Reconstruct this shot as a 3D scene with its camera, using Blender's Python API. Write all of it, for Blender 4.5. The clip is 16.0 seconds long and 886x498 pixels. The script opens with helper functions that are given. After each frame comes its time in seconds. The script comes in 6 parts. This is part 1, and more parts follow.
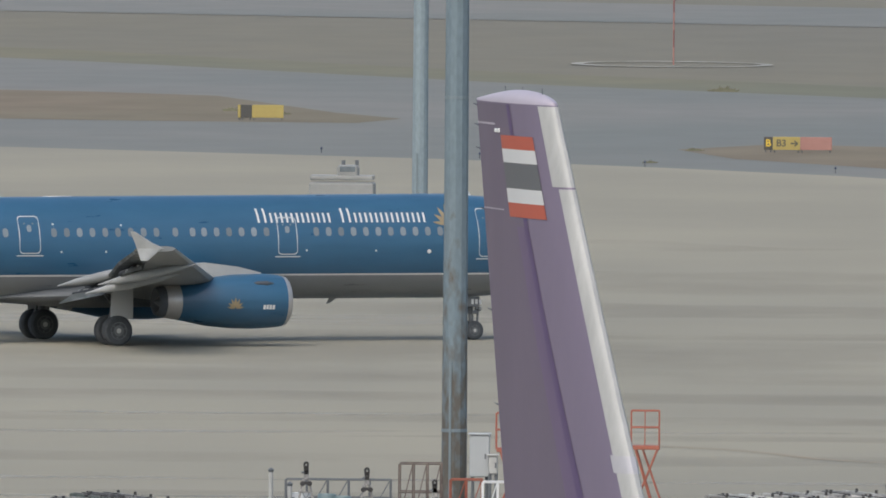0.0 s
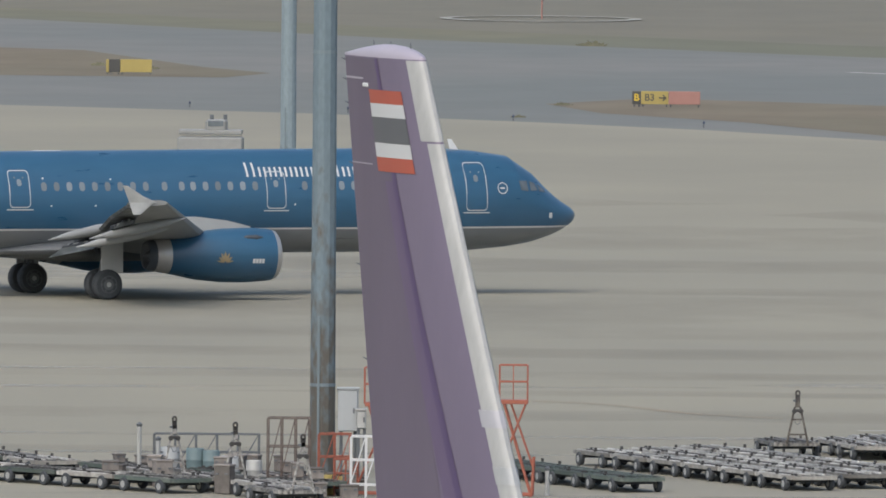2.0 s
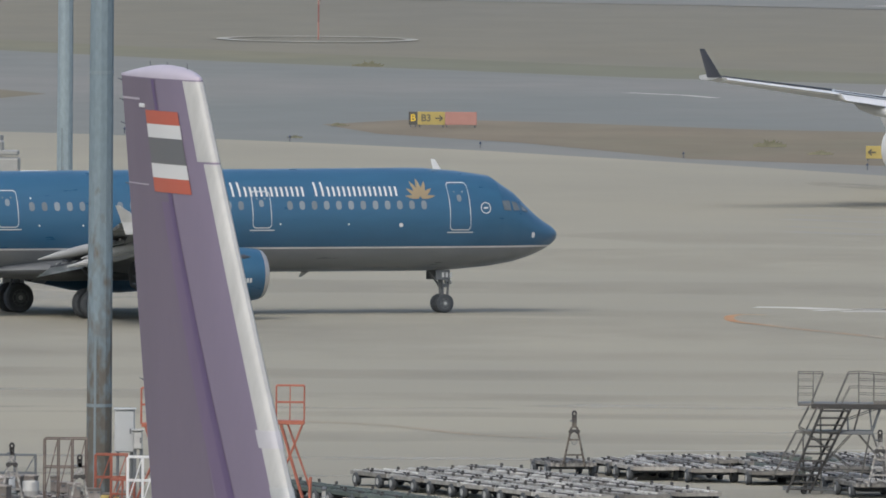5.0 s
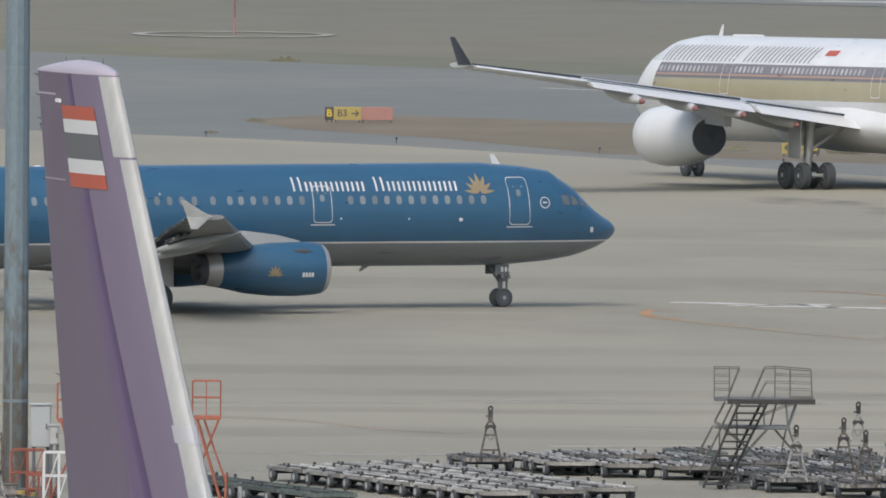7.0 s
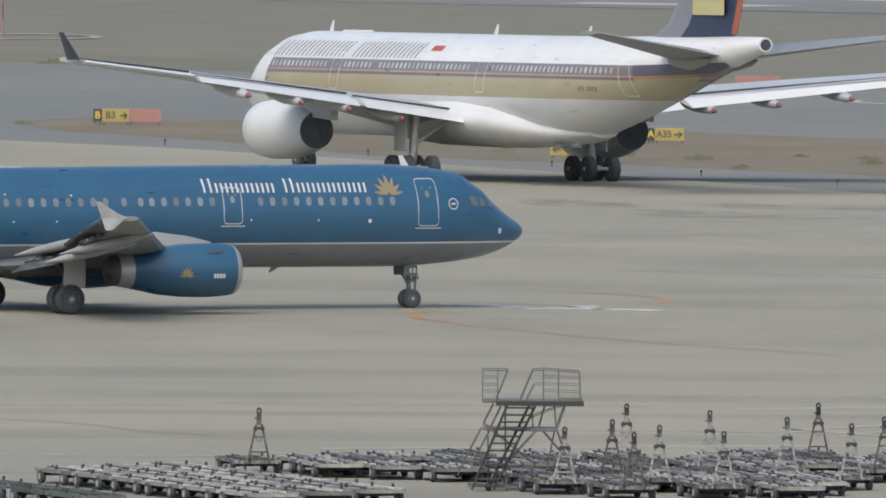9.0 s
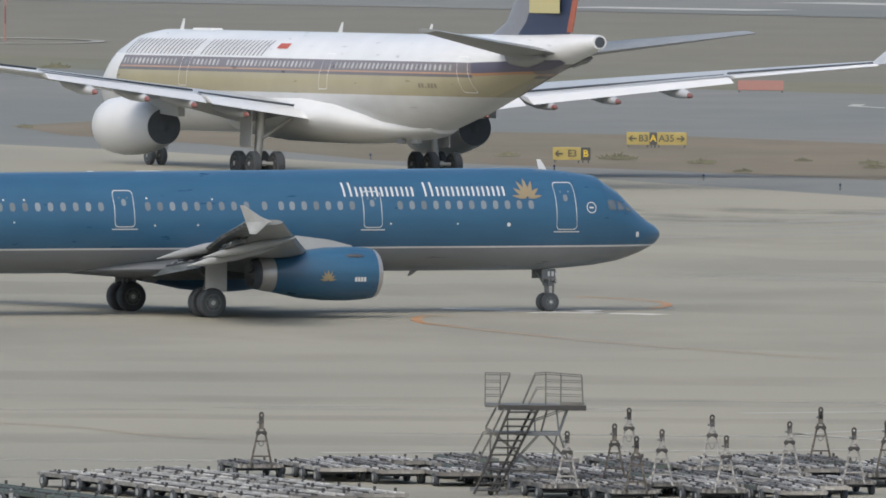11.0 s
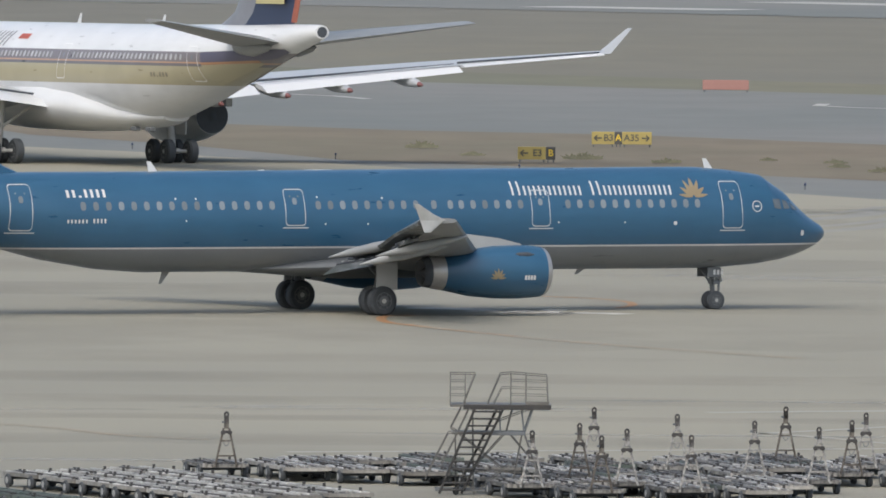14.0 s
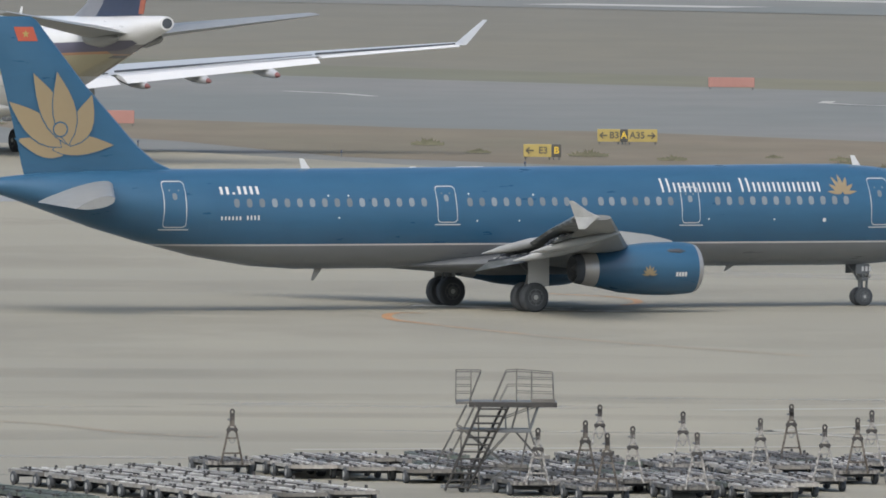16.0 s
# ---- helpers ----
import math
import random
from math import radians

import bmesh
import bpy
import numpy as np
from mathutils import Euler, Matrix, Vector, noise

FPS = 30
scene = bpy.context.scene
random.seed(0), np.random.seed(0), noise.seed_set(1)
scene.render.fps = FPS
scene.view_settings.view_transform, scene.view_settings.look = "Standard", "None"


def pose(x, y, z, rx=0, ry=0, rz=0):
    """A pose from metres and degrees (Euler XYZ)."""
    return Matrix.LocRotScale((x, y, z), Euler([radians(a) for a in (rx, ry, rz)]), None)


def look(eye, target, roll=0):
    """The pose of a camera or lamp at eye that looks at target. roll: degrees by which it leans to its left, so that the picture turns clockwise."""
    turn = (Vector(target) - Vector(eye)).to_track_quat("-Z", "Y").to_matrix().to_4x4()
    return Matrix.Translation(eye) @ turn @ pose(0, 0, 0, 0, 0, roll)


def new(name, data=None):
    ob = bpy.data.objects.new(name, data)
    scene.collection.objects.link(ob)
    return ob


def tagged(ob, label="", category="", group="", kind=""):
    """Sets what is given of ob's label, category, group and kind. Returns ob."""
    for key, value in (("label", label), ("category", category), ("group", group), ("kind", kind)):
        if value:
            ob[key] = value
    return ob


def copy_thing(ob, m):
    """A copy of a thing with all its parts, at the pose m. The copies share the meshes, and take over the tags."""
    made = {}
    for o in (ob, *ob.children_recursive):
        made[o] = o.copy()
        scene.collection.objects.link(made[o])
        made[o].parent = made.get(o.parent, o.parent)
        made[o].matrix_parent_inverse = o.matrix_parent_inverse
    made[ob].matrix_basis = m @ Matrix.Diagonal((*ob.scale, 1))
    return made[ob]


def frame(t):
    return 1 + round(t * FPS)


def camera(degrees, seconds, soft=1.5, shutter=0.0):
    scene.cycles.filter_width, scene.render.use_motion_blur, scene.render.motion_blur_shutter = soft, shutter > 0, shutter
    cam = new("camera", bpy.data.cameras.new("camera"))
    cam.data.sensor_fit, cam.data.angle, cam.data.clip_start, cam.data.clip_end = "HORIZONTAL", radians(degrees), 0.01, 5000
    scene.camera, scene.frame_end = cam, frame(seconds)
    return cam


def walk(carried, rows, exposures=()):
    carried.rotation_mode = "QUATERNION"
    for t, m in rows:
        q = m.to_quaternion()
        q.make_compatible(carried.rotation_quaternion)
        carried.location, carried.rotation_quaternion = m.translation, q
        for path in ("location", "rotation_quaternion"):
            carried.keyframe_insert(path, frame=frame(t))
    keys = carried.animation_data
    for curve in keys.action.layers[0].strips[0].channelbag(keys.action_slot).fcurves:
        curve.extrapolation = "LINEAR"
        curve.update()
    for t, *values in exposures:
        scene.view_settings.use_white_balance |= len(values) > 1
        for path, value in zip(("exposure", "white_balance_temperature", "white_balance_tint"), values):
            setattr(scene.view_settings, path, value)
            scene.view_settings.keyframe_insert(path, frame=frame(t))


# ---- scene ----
EYE_HEIGHT = 23.0
cam = camera(2.9938, 16.0, soft=1.7)
# seconds, bearing to the right of +y, tilt down (degrees)
PAN = [
    (0.0, -2.2676, 1.6051), (0.5, -2.0801, 1.6079), (1.0, -1.9689, 1.6832),
    (1.5, -1.9257, 1.7117), (2.0, -1.8213, 1.7557), (2.5, -1.6716, 1.7757),
    (3.0, -1.5366, 1.7433), (3.5, -1.5246, 1.7425), (4.0, -1.4348, 1.7514),
    (4.5, -1.2492, 1.7296), (5.0, -1.0664, 1.6806), (5.2, -0.9964, 1.6651),
    (7.3, -0.7823, 1.6964), (7.5, -0.8121, 1.6961), (8.0, -0.5430, 1.6934),
    (8.5, -0.2448, 1.7159), (9.0, 0.0000, 1.6821), (9.5, 0.0002, 1.6504),
    (10.0, -0.1904, 1.6717), (10.2, -0.0798, 1.6771), (12.3, 0.0653, 1.6485),
    (12.5, 0.1468, 1.6597), (13.0, 0.2390, 1.6445), (13.5, 0.0343, 1.6166),
    (14.0, 0.1099, 1.6684), (14.5, 0.2821, 1.7044), (15.0, 0.4371, 1.6878),
    (15.5, 0.6307, 1.6629), (16.0, 0.0907, 1.6773),
]
ROLL = 0.45


def aim(bearing, tilt):
    return pose(0, 0, EYE_HEIGHT, 90 - tilt, 0, -bearing) @ pose(0, 0, 0, 0, 0, ROLL)


walk(cam, [(t, aim(b, d)) for t, b, d in PAN], exposures=[(0, 0.23, 6320, 6.8), (5, 0.25, 6320, 6.8), (9, 0.28, 6320, 6.8), (14, 0.32, 6320, 6.8), (16, 0.37, 6320, 6.8)])

# ---- daylight: hazy overcast ----
world = bpy.data.worlds.new("sky")
scene.world = world
world.use_nodes = True
wn = world.node_tree.nodes
sky = wn.new("ShaderNodeTexSky")
sky.sky_type, sky.sun_disc = "NISHITA", False
sky.sun_elevation, sky.sun_rotation = radians(48), radians(200)
sky.air_density, sky.dust_density, sky.ozone_density = 1.0, 5.0, 1.0
wn["Background"].inputs["Strength"].default_value = 0.15
world.node_tree.links.new(sky.outputs[0], wn["Background"].inputs[0])
sun = new("sun", bpy.data.lights.new("sun", "SUN"))
sun.data.energy, sun.data.angle, sun.data.color = 0.75, radians(70), (1.0, 0.955, 0.9)
sun.matrix_world = look((0, 0, 100), (0 + 100 * math.sin(radians(20)), 100 * math.cos(radians(20)), 100 - 110))

# ---- materials ----
def nodes_of(name):
    m = bpy.data.materials.new(name)
    m.use_nodes = True
    return m, m.node_tree.nodes, m.node_tree.links, m.node_tree.nodes["Principled BSDF"]


def surface(name, colour, rough=0.5, metal=0.0, grain=3.0, stain=0.25, spread=0.12, bump=0.0, alt=None, stretch=(1, 1, 1), random_part=0.0, coat=0.0, spec=0.5):
    """A weathered surface: fine grain, large stains, a little relief, in metres of the thing's own space."""
    m, n, l, b = nodes_of(name)
    tc, mp = n.new("ShaderNodeTexCoord"), n.new("ShaderNodeMapping")
    mp.inputs["Scale"].default_value = stretch
    l.new(tc.outputs["Object"], mp.inputs[0])
    fine, big = n.new("ShaderNodeTexNoise"), n.new("ShaderNodeTexNoise")
    fine.inputs["Scale"].default_value, fine.inputs["Detail"].default_value = grain, 6
    big.inputs["Scale"].default_value, big.inputs["Detail"].default_value = stain, 5
    for q in (fine, big):
        l.new(mp.outputs[0], q.inputs[0])
    dark = [c * (1 - spread * 1.6) for c in colour]
    other = alt or [min(1, c * (1 + spread)) for c in colour]
    r1 = n.new("ShaderNodeValToRGB")
    r1.color_ramp.elements[0].position, r1.color_ramp.elements[1].position = 0.36, 0.64
    r1.color_ramp.elements[0].color, r1.color_ramp.elements[1].color = (*colour, 1), (*other, 1)
    l.new(big.outputs[0], r1.inputs[0])
    r2 = n.new("ShaderNodeMapRange")
    r2.inputs[1].default_value, r2.inputs[2].default_value, r2.inputs[3].default_value, r2.inputs[4].default_value = 0.36, 0.64, spread * 2.2, 0
    l.new(fine.outputs[0], r2.inputs[0])
    mix = n.new("ShaderNodeMix")
    mix.data_type = "RGBA"
    l.new(r2.outputs[0], mix.inputs["Factor"])
    l.new(r1.outputs[0], mix.inputs["A"])
    mix.inputs["B"].default_value = (*dark, 1)
    out = mix.outputs["Result"]
    if random_part:
        oi, hv, mr = n.new("ShaderNodeObjectInfo"), n.new("ShaderNodeHueSaturation"), n.new("ShaderNodeMapRange")
        mr.inputs[3].default_value, mr.inputs[4].default_value = 1 - random_part, 1 + random_part
        l.new(oi.outputs["Random"], mr.inputs[0])
        l.new(mr.outputs[0], hv.inputs["Value"])
        l.new(out, hv.inputs["Color"])
        out = hv.outputs[0]
    l.new(out, b.inputs["Base Color"])
    b.inputs["Roughness"].default_value, b.inputs["Metallic"].default_value, b.inputs["Coat Weight"].default_value = rough, metal, coat
    b.inputs["Specular IOR Level"].default_value = spec
    if bump:
        bp = n.new("ShaderNodeBump")
        bp.inputs["Strength"].default_value, bp.inputs["Distance"].default_value = bump, 0.02
        l.new(fine.outputs[0], bp.inputs["Height"])
        l.new(bp.outputs[0], b.inputs["Normal"])
    return m


def banded(name, bands, rough=0.35, wear=0.06, coat=0.3):
    """Aircraft paint in level bands: (height above ground where the colour begins, colour), with faint streaks."""
    m, n, l, b = nodes_of(name)
    tc, sp = n.new("ShaderNodeTexCoord"), n.new("ShaderNodeSeparateXYZ")
    l.new(tc.outputs["Object"], sp.inputs[0])
    out = None
    for z, colour in bands:
        if out is None:
            rgb = n.new("ShaderNodeRGB")
            rgb.outputs[0].default_value = (*colour, 1)
            out = rgb.outputs[0]
            continue
        step, mix = n.new("ShaderNodeMath"), n.new("ShaderNodeMix")
        step.operation, step.inputs[1].default_value, mix.data_type = "GREATER_THAN", z, "RGBA"
        l.new(sp.outputs["Z"], step.inputs[0])
        l.new(step.outputs[0], mix.inputs["Factor"])
        l.new(out, mix.inputs["A"])
        mix.inputs["B"].default_value = (*colour, 1)
        out = mix.outputs["Result"]
    mp, noi, big, hv, mr = (n.new("ShaderNode" + k) for k in ("Mapping", "TexNoise", "TexNoise", "HueSaturation", "MapRange"))
    mp.inputs["Scale"].default_value = (0.25, 1, 1.6)
    l.new(tc.outputs["Object"], mp.inputs[0])
    l.new(mp.outputs[0], noi.inputs[0])
    l.new(tc.outputs["Object"], big.inputs[0])
    noi.inputs["Scale"].default_value, noi.inputs["Detail"].default_value = 2.5, 8
    big.inputs["Scale"].default_value = 0.5
    add = n.new("ShaderNodeMath")
    l.new(noi.outputs[0], add.inputs[0])
    l.new(big.outputs[0], add.inputs[1])
    mr.inputs[1].default_value, mr.inputs[2].default_value, mr.inputs[3].default_value, mr.inputs[4].default_value = 0.7, 1.3, 1 - wear, 1 + wear
    l.new(add.outputs[0], mr.inputs[0])
    l.new(mr.outputs[0], hv.inputs["Value"])
    l.new(out, hv.inputs["Color"])
    l.new(hv.outputs[0], b.inputs["Base Color"])
    b.inputs["Roughness"].default_value, b.inputs["Coat Weight"].default_value = rough, coat
    rr = n.new("ShaderNodeMapRange")
    rr.inputs[1].default_value, rr.inputs[2].default_value, rr.inputs[3].default_value, rr.inputs[4].default_value = 0.3, 0.7, rough - 0.08, rough + 0.1
    l.new(noi.outputs[0], rr.inputs[0])
    l.new(rr.outputs[0], b.inputs["Roughness"])
    return m


def soft_patch(name, colour, strength=0.8, grain=0.5, stretch=(0.2, 1, 1)):
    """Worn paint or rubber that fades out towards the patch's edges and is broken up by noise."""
    m, n, l, b = nodes_of(name)
    tc, sp, mp, noi = n.new("ShaderNodeTexCoord"), n.new("ShaderNodeSeparateXYZ"), n.new("ShaderNodeMapping"), n.new("ShaderNodeTexNoise")
    l.new(tc.outputs["Generated"], sp.inputs[0])
    mp.inputs["Scale"].default_value = stretch
    l.new(tc.outputs["Object"], mp.inputs[0])
    l.new(mp.outputs[0], noi.inputs[0])
    noi.inputs["Scale"].default_value, noi.inputs["Detail"].default_value, noi.inputs["Roughness"].default_value = grain, 7, 0.65

    def maths(op, p, q=None):
        node = n.new("ShaderNodeMath")
        node.operation = op
        for k, v in enumerate((p, q)):
            if v is None:
                continue
            if isinstance(v, (int, float)):
                node.inputs[k].default_value = v
            else:
                l.new(v, node.inputs[k])
        return node.outputs[0]

    def hump(socket, power):
        return maths("SUBTRACT", 1.0, maths("POWER", maths("ABSOLUTE", maths("SUBTRACT", maths("MULTIPLY", socket, 2.0), 1.0)), power))

    mr = n.new("ShaderNodeMapRange")
    mr.inputs[1].default_value, mr.inputs[2].default_value = 0.36, 0.62
    l.new(noi.outputs[0], mr.inputs[0])
    alpha = maths("MULTIPLY", maths("MULTIPLY", hump(sp.outputs["X"], 4), hump(sp.outputs["Y"], 2)), maths("MULTIPLY", mr.outputs[0], strength))
    l.new(alpha, b.inputs["Alpha"])
    b.inputs["Base Color"].default_value, b.inputs["Roughness"].default_value = (*colour, 1), 0.85
    return m


def mast_paint(name, top, low, start, end):
    """Galvanised steel that turns blotchy and weathered towards the foot."""
    m, n, l, b = nodes_of(name)
    tc, sp, mp, noi, mr = (n.new("ShaderNode" + k) for k in ("TexCoord", "SeparateXYZ", "Mapping", "TexNoise", "MapRange"))
    l.new(tc.outputs["Object"], sp.inputs[0])
    mp.inputs["Scale"].default_value = (1.6, 1.6, 0.7)
    l.new(tc.outputs["Object"], mp.inputs[0])
    l.new(mp.outputs[0], noi.inputs[0])
    noi.inputs["Scale"].default_value, noi.inputs["Detail"].default_value = 2.2, 8
    mr.inputs[1].default_value, mr.inputs[2].default_value, mr.inputs[3].default_value, mr.inputs[4].default_value = start, end, 0.66, 0.1
    l.new(sp.outputs["Z"], mr.inputs[0])
    cmp_ = n.new("ShaderNodeMath")
    cmp_.operation = "SUBTRACT"
    l.new(mr.outputs[0], cmp_.inputs[0])
    l.new(noi.outputs[0], cmp_.inputs[1])
    edge = n.new("ShaderNodeMapRange")
    edge.inputs[1].default_value, edge.inputs[2].default_value = -0.12, 0.12
    l.new(cmp_.outputs[0], edge.inputs[0])
    mix = n.new("ShaderNodeMix")
    mix.data_type = "RGBA"
    mix.inputs["A"].default_value, mix.inputs["B"].default_value = (*top, 1), (*low, 1)
    l.new(edge.outputs[0], mix.inputs["Factor"])
    fine, hv, fr = n.new("ShaderNodeTexNoise"), n.new("ShaderNodeHueSaturation"), n.new("ShaderNodeMapRange")
    fine.inputs["Scale"].default_value, fine.inputs["Detail"].default_value = 5, 6
    l.new(mp.outputs[0], fine.inputs[0])
    fr.inputs[1].default_value, fr.inputs[2].default_value, fr.inputs[3].default_value, fr.inputs[4].default_value = 0.35, 0.65, 0.92, 1.06
    l.new(fine.outputs[0], fr.inputs[0])
    l.new(fr.outputs[0], hv.inputs["Value"])
    l.new(mix.outputs["Result"], hv.inputs["Color"])
    l.new(hv.outputs[0], b.inputs["Base Color"])
    b.inputs["Roughness"].default_value, b.inputs["Metallic"].default_value = 0.7, 0.0
    return m


BLUE = (0.027, 0.094, 0.176)
BLUE_PAINT = banded("blue_paint", [(-9, BLUE)])
BLUE_HULL = banded("blue_hull_paint", [(-9, (0.16, 0.175, 0.193)), (2.70, (0.56, 0.57, 0.58)), (2.77, BLUE)])
# Navy and gold bands are greyed, with haze put into their colours
WHITE_HULL = banded("white_hull_paint", [(-9, (0.57, 0.585, 0.605)), (4.55, (0.36, 0.33, 0.225)), (5.60, (0.14, 0.135, 0.15)), (5.68, (0.14, 0.135, 0.15)),
                                         (5.76, (0.44, 0.27, 0.18)), (5.84, (0.185, 0.17, 0.185)), (6.40, (0.65, 0.665, 0.68))])
WHITE_PAINT = surface("white_paint", (0.6, 0.615, 0.63), 0.35, spread=0.05, grain=6, stain=0.6)
OUTLINE = surface("pale_outline_paint", (0.47, 0.5, 0.52), 0.4, spread=0.05)
MARKING_WHITE = surface("white_lettering_paint", (0.56, 0.575, 0.585), 0.4, spread=0.03)
GOLD = surface("gold_paint", (0.255, 0.205, 0.125), 0.4, spread=0.06)
GREY_PAINT = surface("grey_wing_paint", (0.245, 0.257, 0.263), 0.4, spread=0.1, grain=4, stain=0.5, stretch=(1, 0.3, 1))
BELLY_GREY = surface("belly_grey_paint", (0.105, 0.116, 0.128), 0.45, spread=0.1)
# Red toned down so that haze sits in the colour
HAZED_RED = surface("hazed_red_board", (0.31, 0.165, 0.145), 0.6, spread=0.1)
DULL_RED = surface("dull_red_tip", (0.21, 0.09, 0.085), 0.5, spread=0.1)
PALE_YELLOW = surface("pale_yellow_emblem", (0.46, 0.42, 0.22), 0.5, spread=0.06)
FRAME_STEEL = surface("weathered_stand_steel", (0.12, 0.118, 0.112), 0.55, metal=0.2, spread=0.2)
EDGE_GREY = surface("worn_edge_paint", (0.37, 0.375, 0.37), 0.5, spread=0.14, grain=6, stain=0.8, stretch=(1, 1, 0.4))
PALE_WING = surface("pale_wing_paint", (0.41, 0.43, 0.45), 0.35, spread=0.08, grain=4, stain=0.4)
# Paler and bluer than the bare metal: haze put into the colour
DARK_GREY = surface("hazed_grey_metal", (0.12, 0.132, 0.145), 0.5, spread=0.2)
STEEL = surface("bare_metal", (0.46, 0.45, 0.44), 0.4, metal=0.55, spread=0.15)
RIM = surface("dull_wheel_rim", (0.105, 0.115, 0.125), 0.5, metal=0.1, spread=0.2)
# Flap grey darkened: the trailing edge's shade is in the colour
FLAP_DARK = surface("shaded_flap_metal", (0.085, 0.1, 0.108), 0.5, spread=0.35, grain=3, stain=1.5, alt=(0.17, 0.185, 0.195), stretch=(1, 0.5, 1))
# Tyre and recess darks are lifted towards blue to paint in haze
RUBBER = surface("hazed_tyre_rubber", (0.05, 0.058, 0.068), 0.8, spread=0.2, grain=12)
DARK = surface("hazed_dark_recess", (0.056, 0.065, 0.08), 0.6, spread=0.2)
NAVY = surface("navy_paint", (0.03, 0.045, 0.09), 0.35, spread=0.1)
GLASS = surface("cabin_glass", (0.175, 0.205, 0.232), 0.3, spread=0.1, random_part=0.25)
COCKPIT = surface("cockpit_glass", (0.13, 0.155, 0.175), 0.15, spread=0.2)
PURPLE = surface("purple_paint", (0.17, 0.142, 0.205), 0.5, spread=0.07, grain=5, stain=0.4, stretch=(1, 1, 0.35))
DEEP_PURPLE = surface("deep_purple_shading", (0.088, 0.057, 0.142), 0.4, spread=0.08)
LILAC = surface("pale_lilac_paint", (0.40, 0.365, 0.43), 0.4, spread=0.08)
RED = surface("red_paint", (0.40, 0.09, 0.055), 0.45, spread=0.08)
ORANGE = surface("orange_red_steel", (0.31, 0.1, 0.065), 0.5, spread=0.15)
# Yellow dulled: the haze over the signs is in this colour
YELLOW = surface("yellow_sign_face", (0.35, 0.285, 0.095), 0.5, spread=0.1)
BLACK = surface("black_sign_face", (0.06, 0.062, 0.062), 0.5, spread=0.1)
MAST_PAINT = mast_paint("weathered_mast_steel", (0.14, 0.188, 0.222), (0.095, 0.09, 0.08), 2.0, 13.0)
MAST = surface("galvanised_mast", (0.16, 0.205, 0.235), 0.5, metal=0.2, grain=5, stain=0.5, spread=0.16, stretch=(1, 1, 0.12))
RUST = surface("weathered_mast_base", (0.15, 0.152, 0.15), 0.7, grain=4, stain=0.7, spread=0.25, alt=(0.235, 0.235, 0.225), stretch=(1, 1, 0.3))
GALV = surface("galvanised_steel", (0.40, 0.41, 0.41), 0.5, metal=0.3, spread=0.18)
DOLLY = surface("worn_dolly_steel", (0.15, 0.152, 0.15), 0.55, metal=0.1, spread=0.42, grain=9, stain=2.0, alt=(0.32, 0.31, 0.295), random_part=0.45)
ROLLER = surface("dolly_roller_steel", (0.58, 0.575, 0.555), 0.45, metal=0.1, spread=0.3, grain=6, stain=2.2, alt=(0.17, 0.155, 0.14), random_part=0.5)
CONCRETE = surface("apron_concrete", (0.27, 0.26, 0.216), 0.85, grain=0.5, stain=0.1, spread=0.045, alt=(0.314, 0.299, 0.242), stretch=(0.3, 0.16, 1), bump=0.1, spec=0.15)
ASPHALT = surface("taxiway_asphalt", (0.18, 0.193, 0.188), 0.9, grain=0.5, stain=0.05, spread=0.12, alt=(0.216, 0.217, 0.207), stretch=(0.3, 0.16, 1), bump=0.1, spec=0.15)
GRASS = surface("dry_grass", (0.186, 0.181, 0.155), 0.95, grain=0.35, stain=0.03, spread=0.13, alt=(0.2, 0.19, 0.152), stretch=(0.35, 0.12, 1), bump=0.3, spec=0.15)
GREEN_GRASS = surface("greener_grass", (0.172, 0.175, 0.135), 0.95, grain=0.4, stain=0.05, spread=0.14, alt=(0.2, 0.19, 0.14), stretch=(0.35, 0.14, 1), bump=0.3, spec=0.15)
BARE = surface("sandy_grass", (0.215, 0.183, 0.14), 0.95, grain=0.5, stain=0.09, spread=0.2, alt=(0.178, 0.168, 0.125), stretch=(0.35, 0.12, 1), bump=0.3, spec=0.15)
STAIN = soft_patch("rubber_stained_concrete", (0.205, 0.203, 0.19), 0.16, 0.3, (0.25, 0.12, 1))
LINE_WHITE = surface("worn_white_line", (0.40, 0.395, 0.365), 0.7, grain=2.0, stain=0.4, spread=0.12)
LINE_ORANGE = surface("worn_orange_line", (0.36, 0.245, 0.145), 0.7, grain=2.0, stain=0.3, spread=0.2, alt=(0.32, 0.27, 0.2))


# ---- building helpers ----
def part(name, bm, material, parent=None, label=""):
    me = bpy.data.meshes.new(name)
    bm.normal_update()
    bm.to_mesh(me)
    bm.free()
    me.materials.append(material)
    ob = new(name, me)
    ob.parent = parent
    if label:
        ob["label"] = label
    return ob


def smooth(ob, angle=40):
    me = ob.data
    me.polygons.foreach_set("use_smooth", [True] * len(me.polygons))
    me.set_sharp_from_angle(angle=radians(angle))
    return ob


def thing(name, m=None, label="", category="", group="", kind=""):
    e = new(name)
    e.empty_display_size = 0.2
    if m is not None:
        e.matrix_basis = m
    return tagged(e, label, category, group, kind)


def box(bm, cx, cy, cz, sx, sy, sz, turn=None, bev=0.0):
    made = bmesh.ops.create_cube(bm, size=1)["verts"]
    bmesh.ops.scale(bm, vec=(sx, sy, sz), verts=made)
    if bev:
        edges = list({e for v in made for e in v.link_edges})
        made = bmesh.ops.bevel(bm, geom=edges, offset=bev, segments=1, affect="EDGES")["verts"]
    m = Matrix.Translation((cx, cy, cz))
    bmesh.ops.transform(bm, matrix=m @ turn if turn else m, verts=made)
    return bm


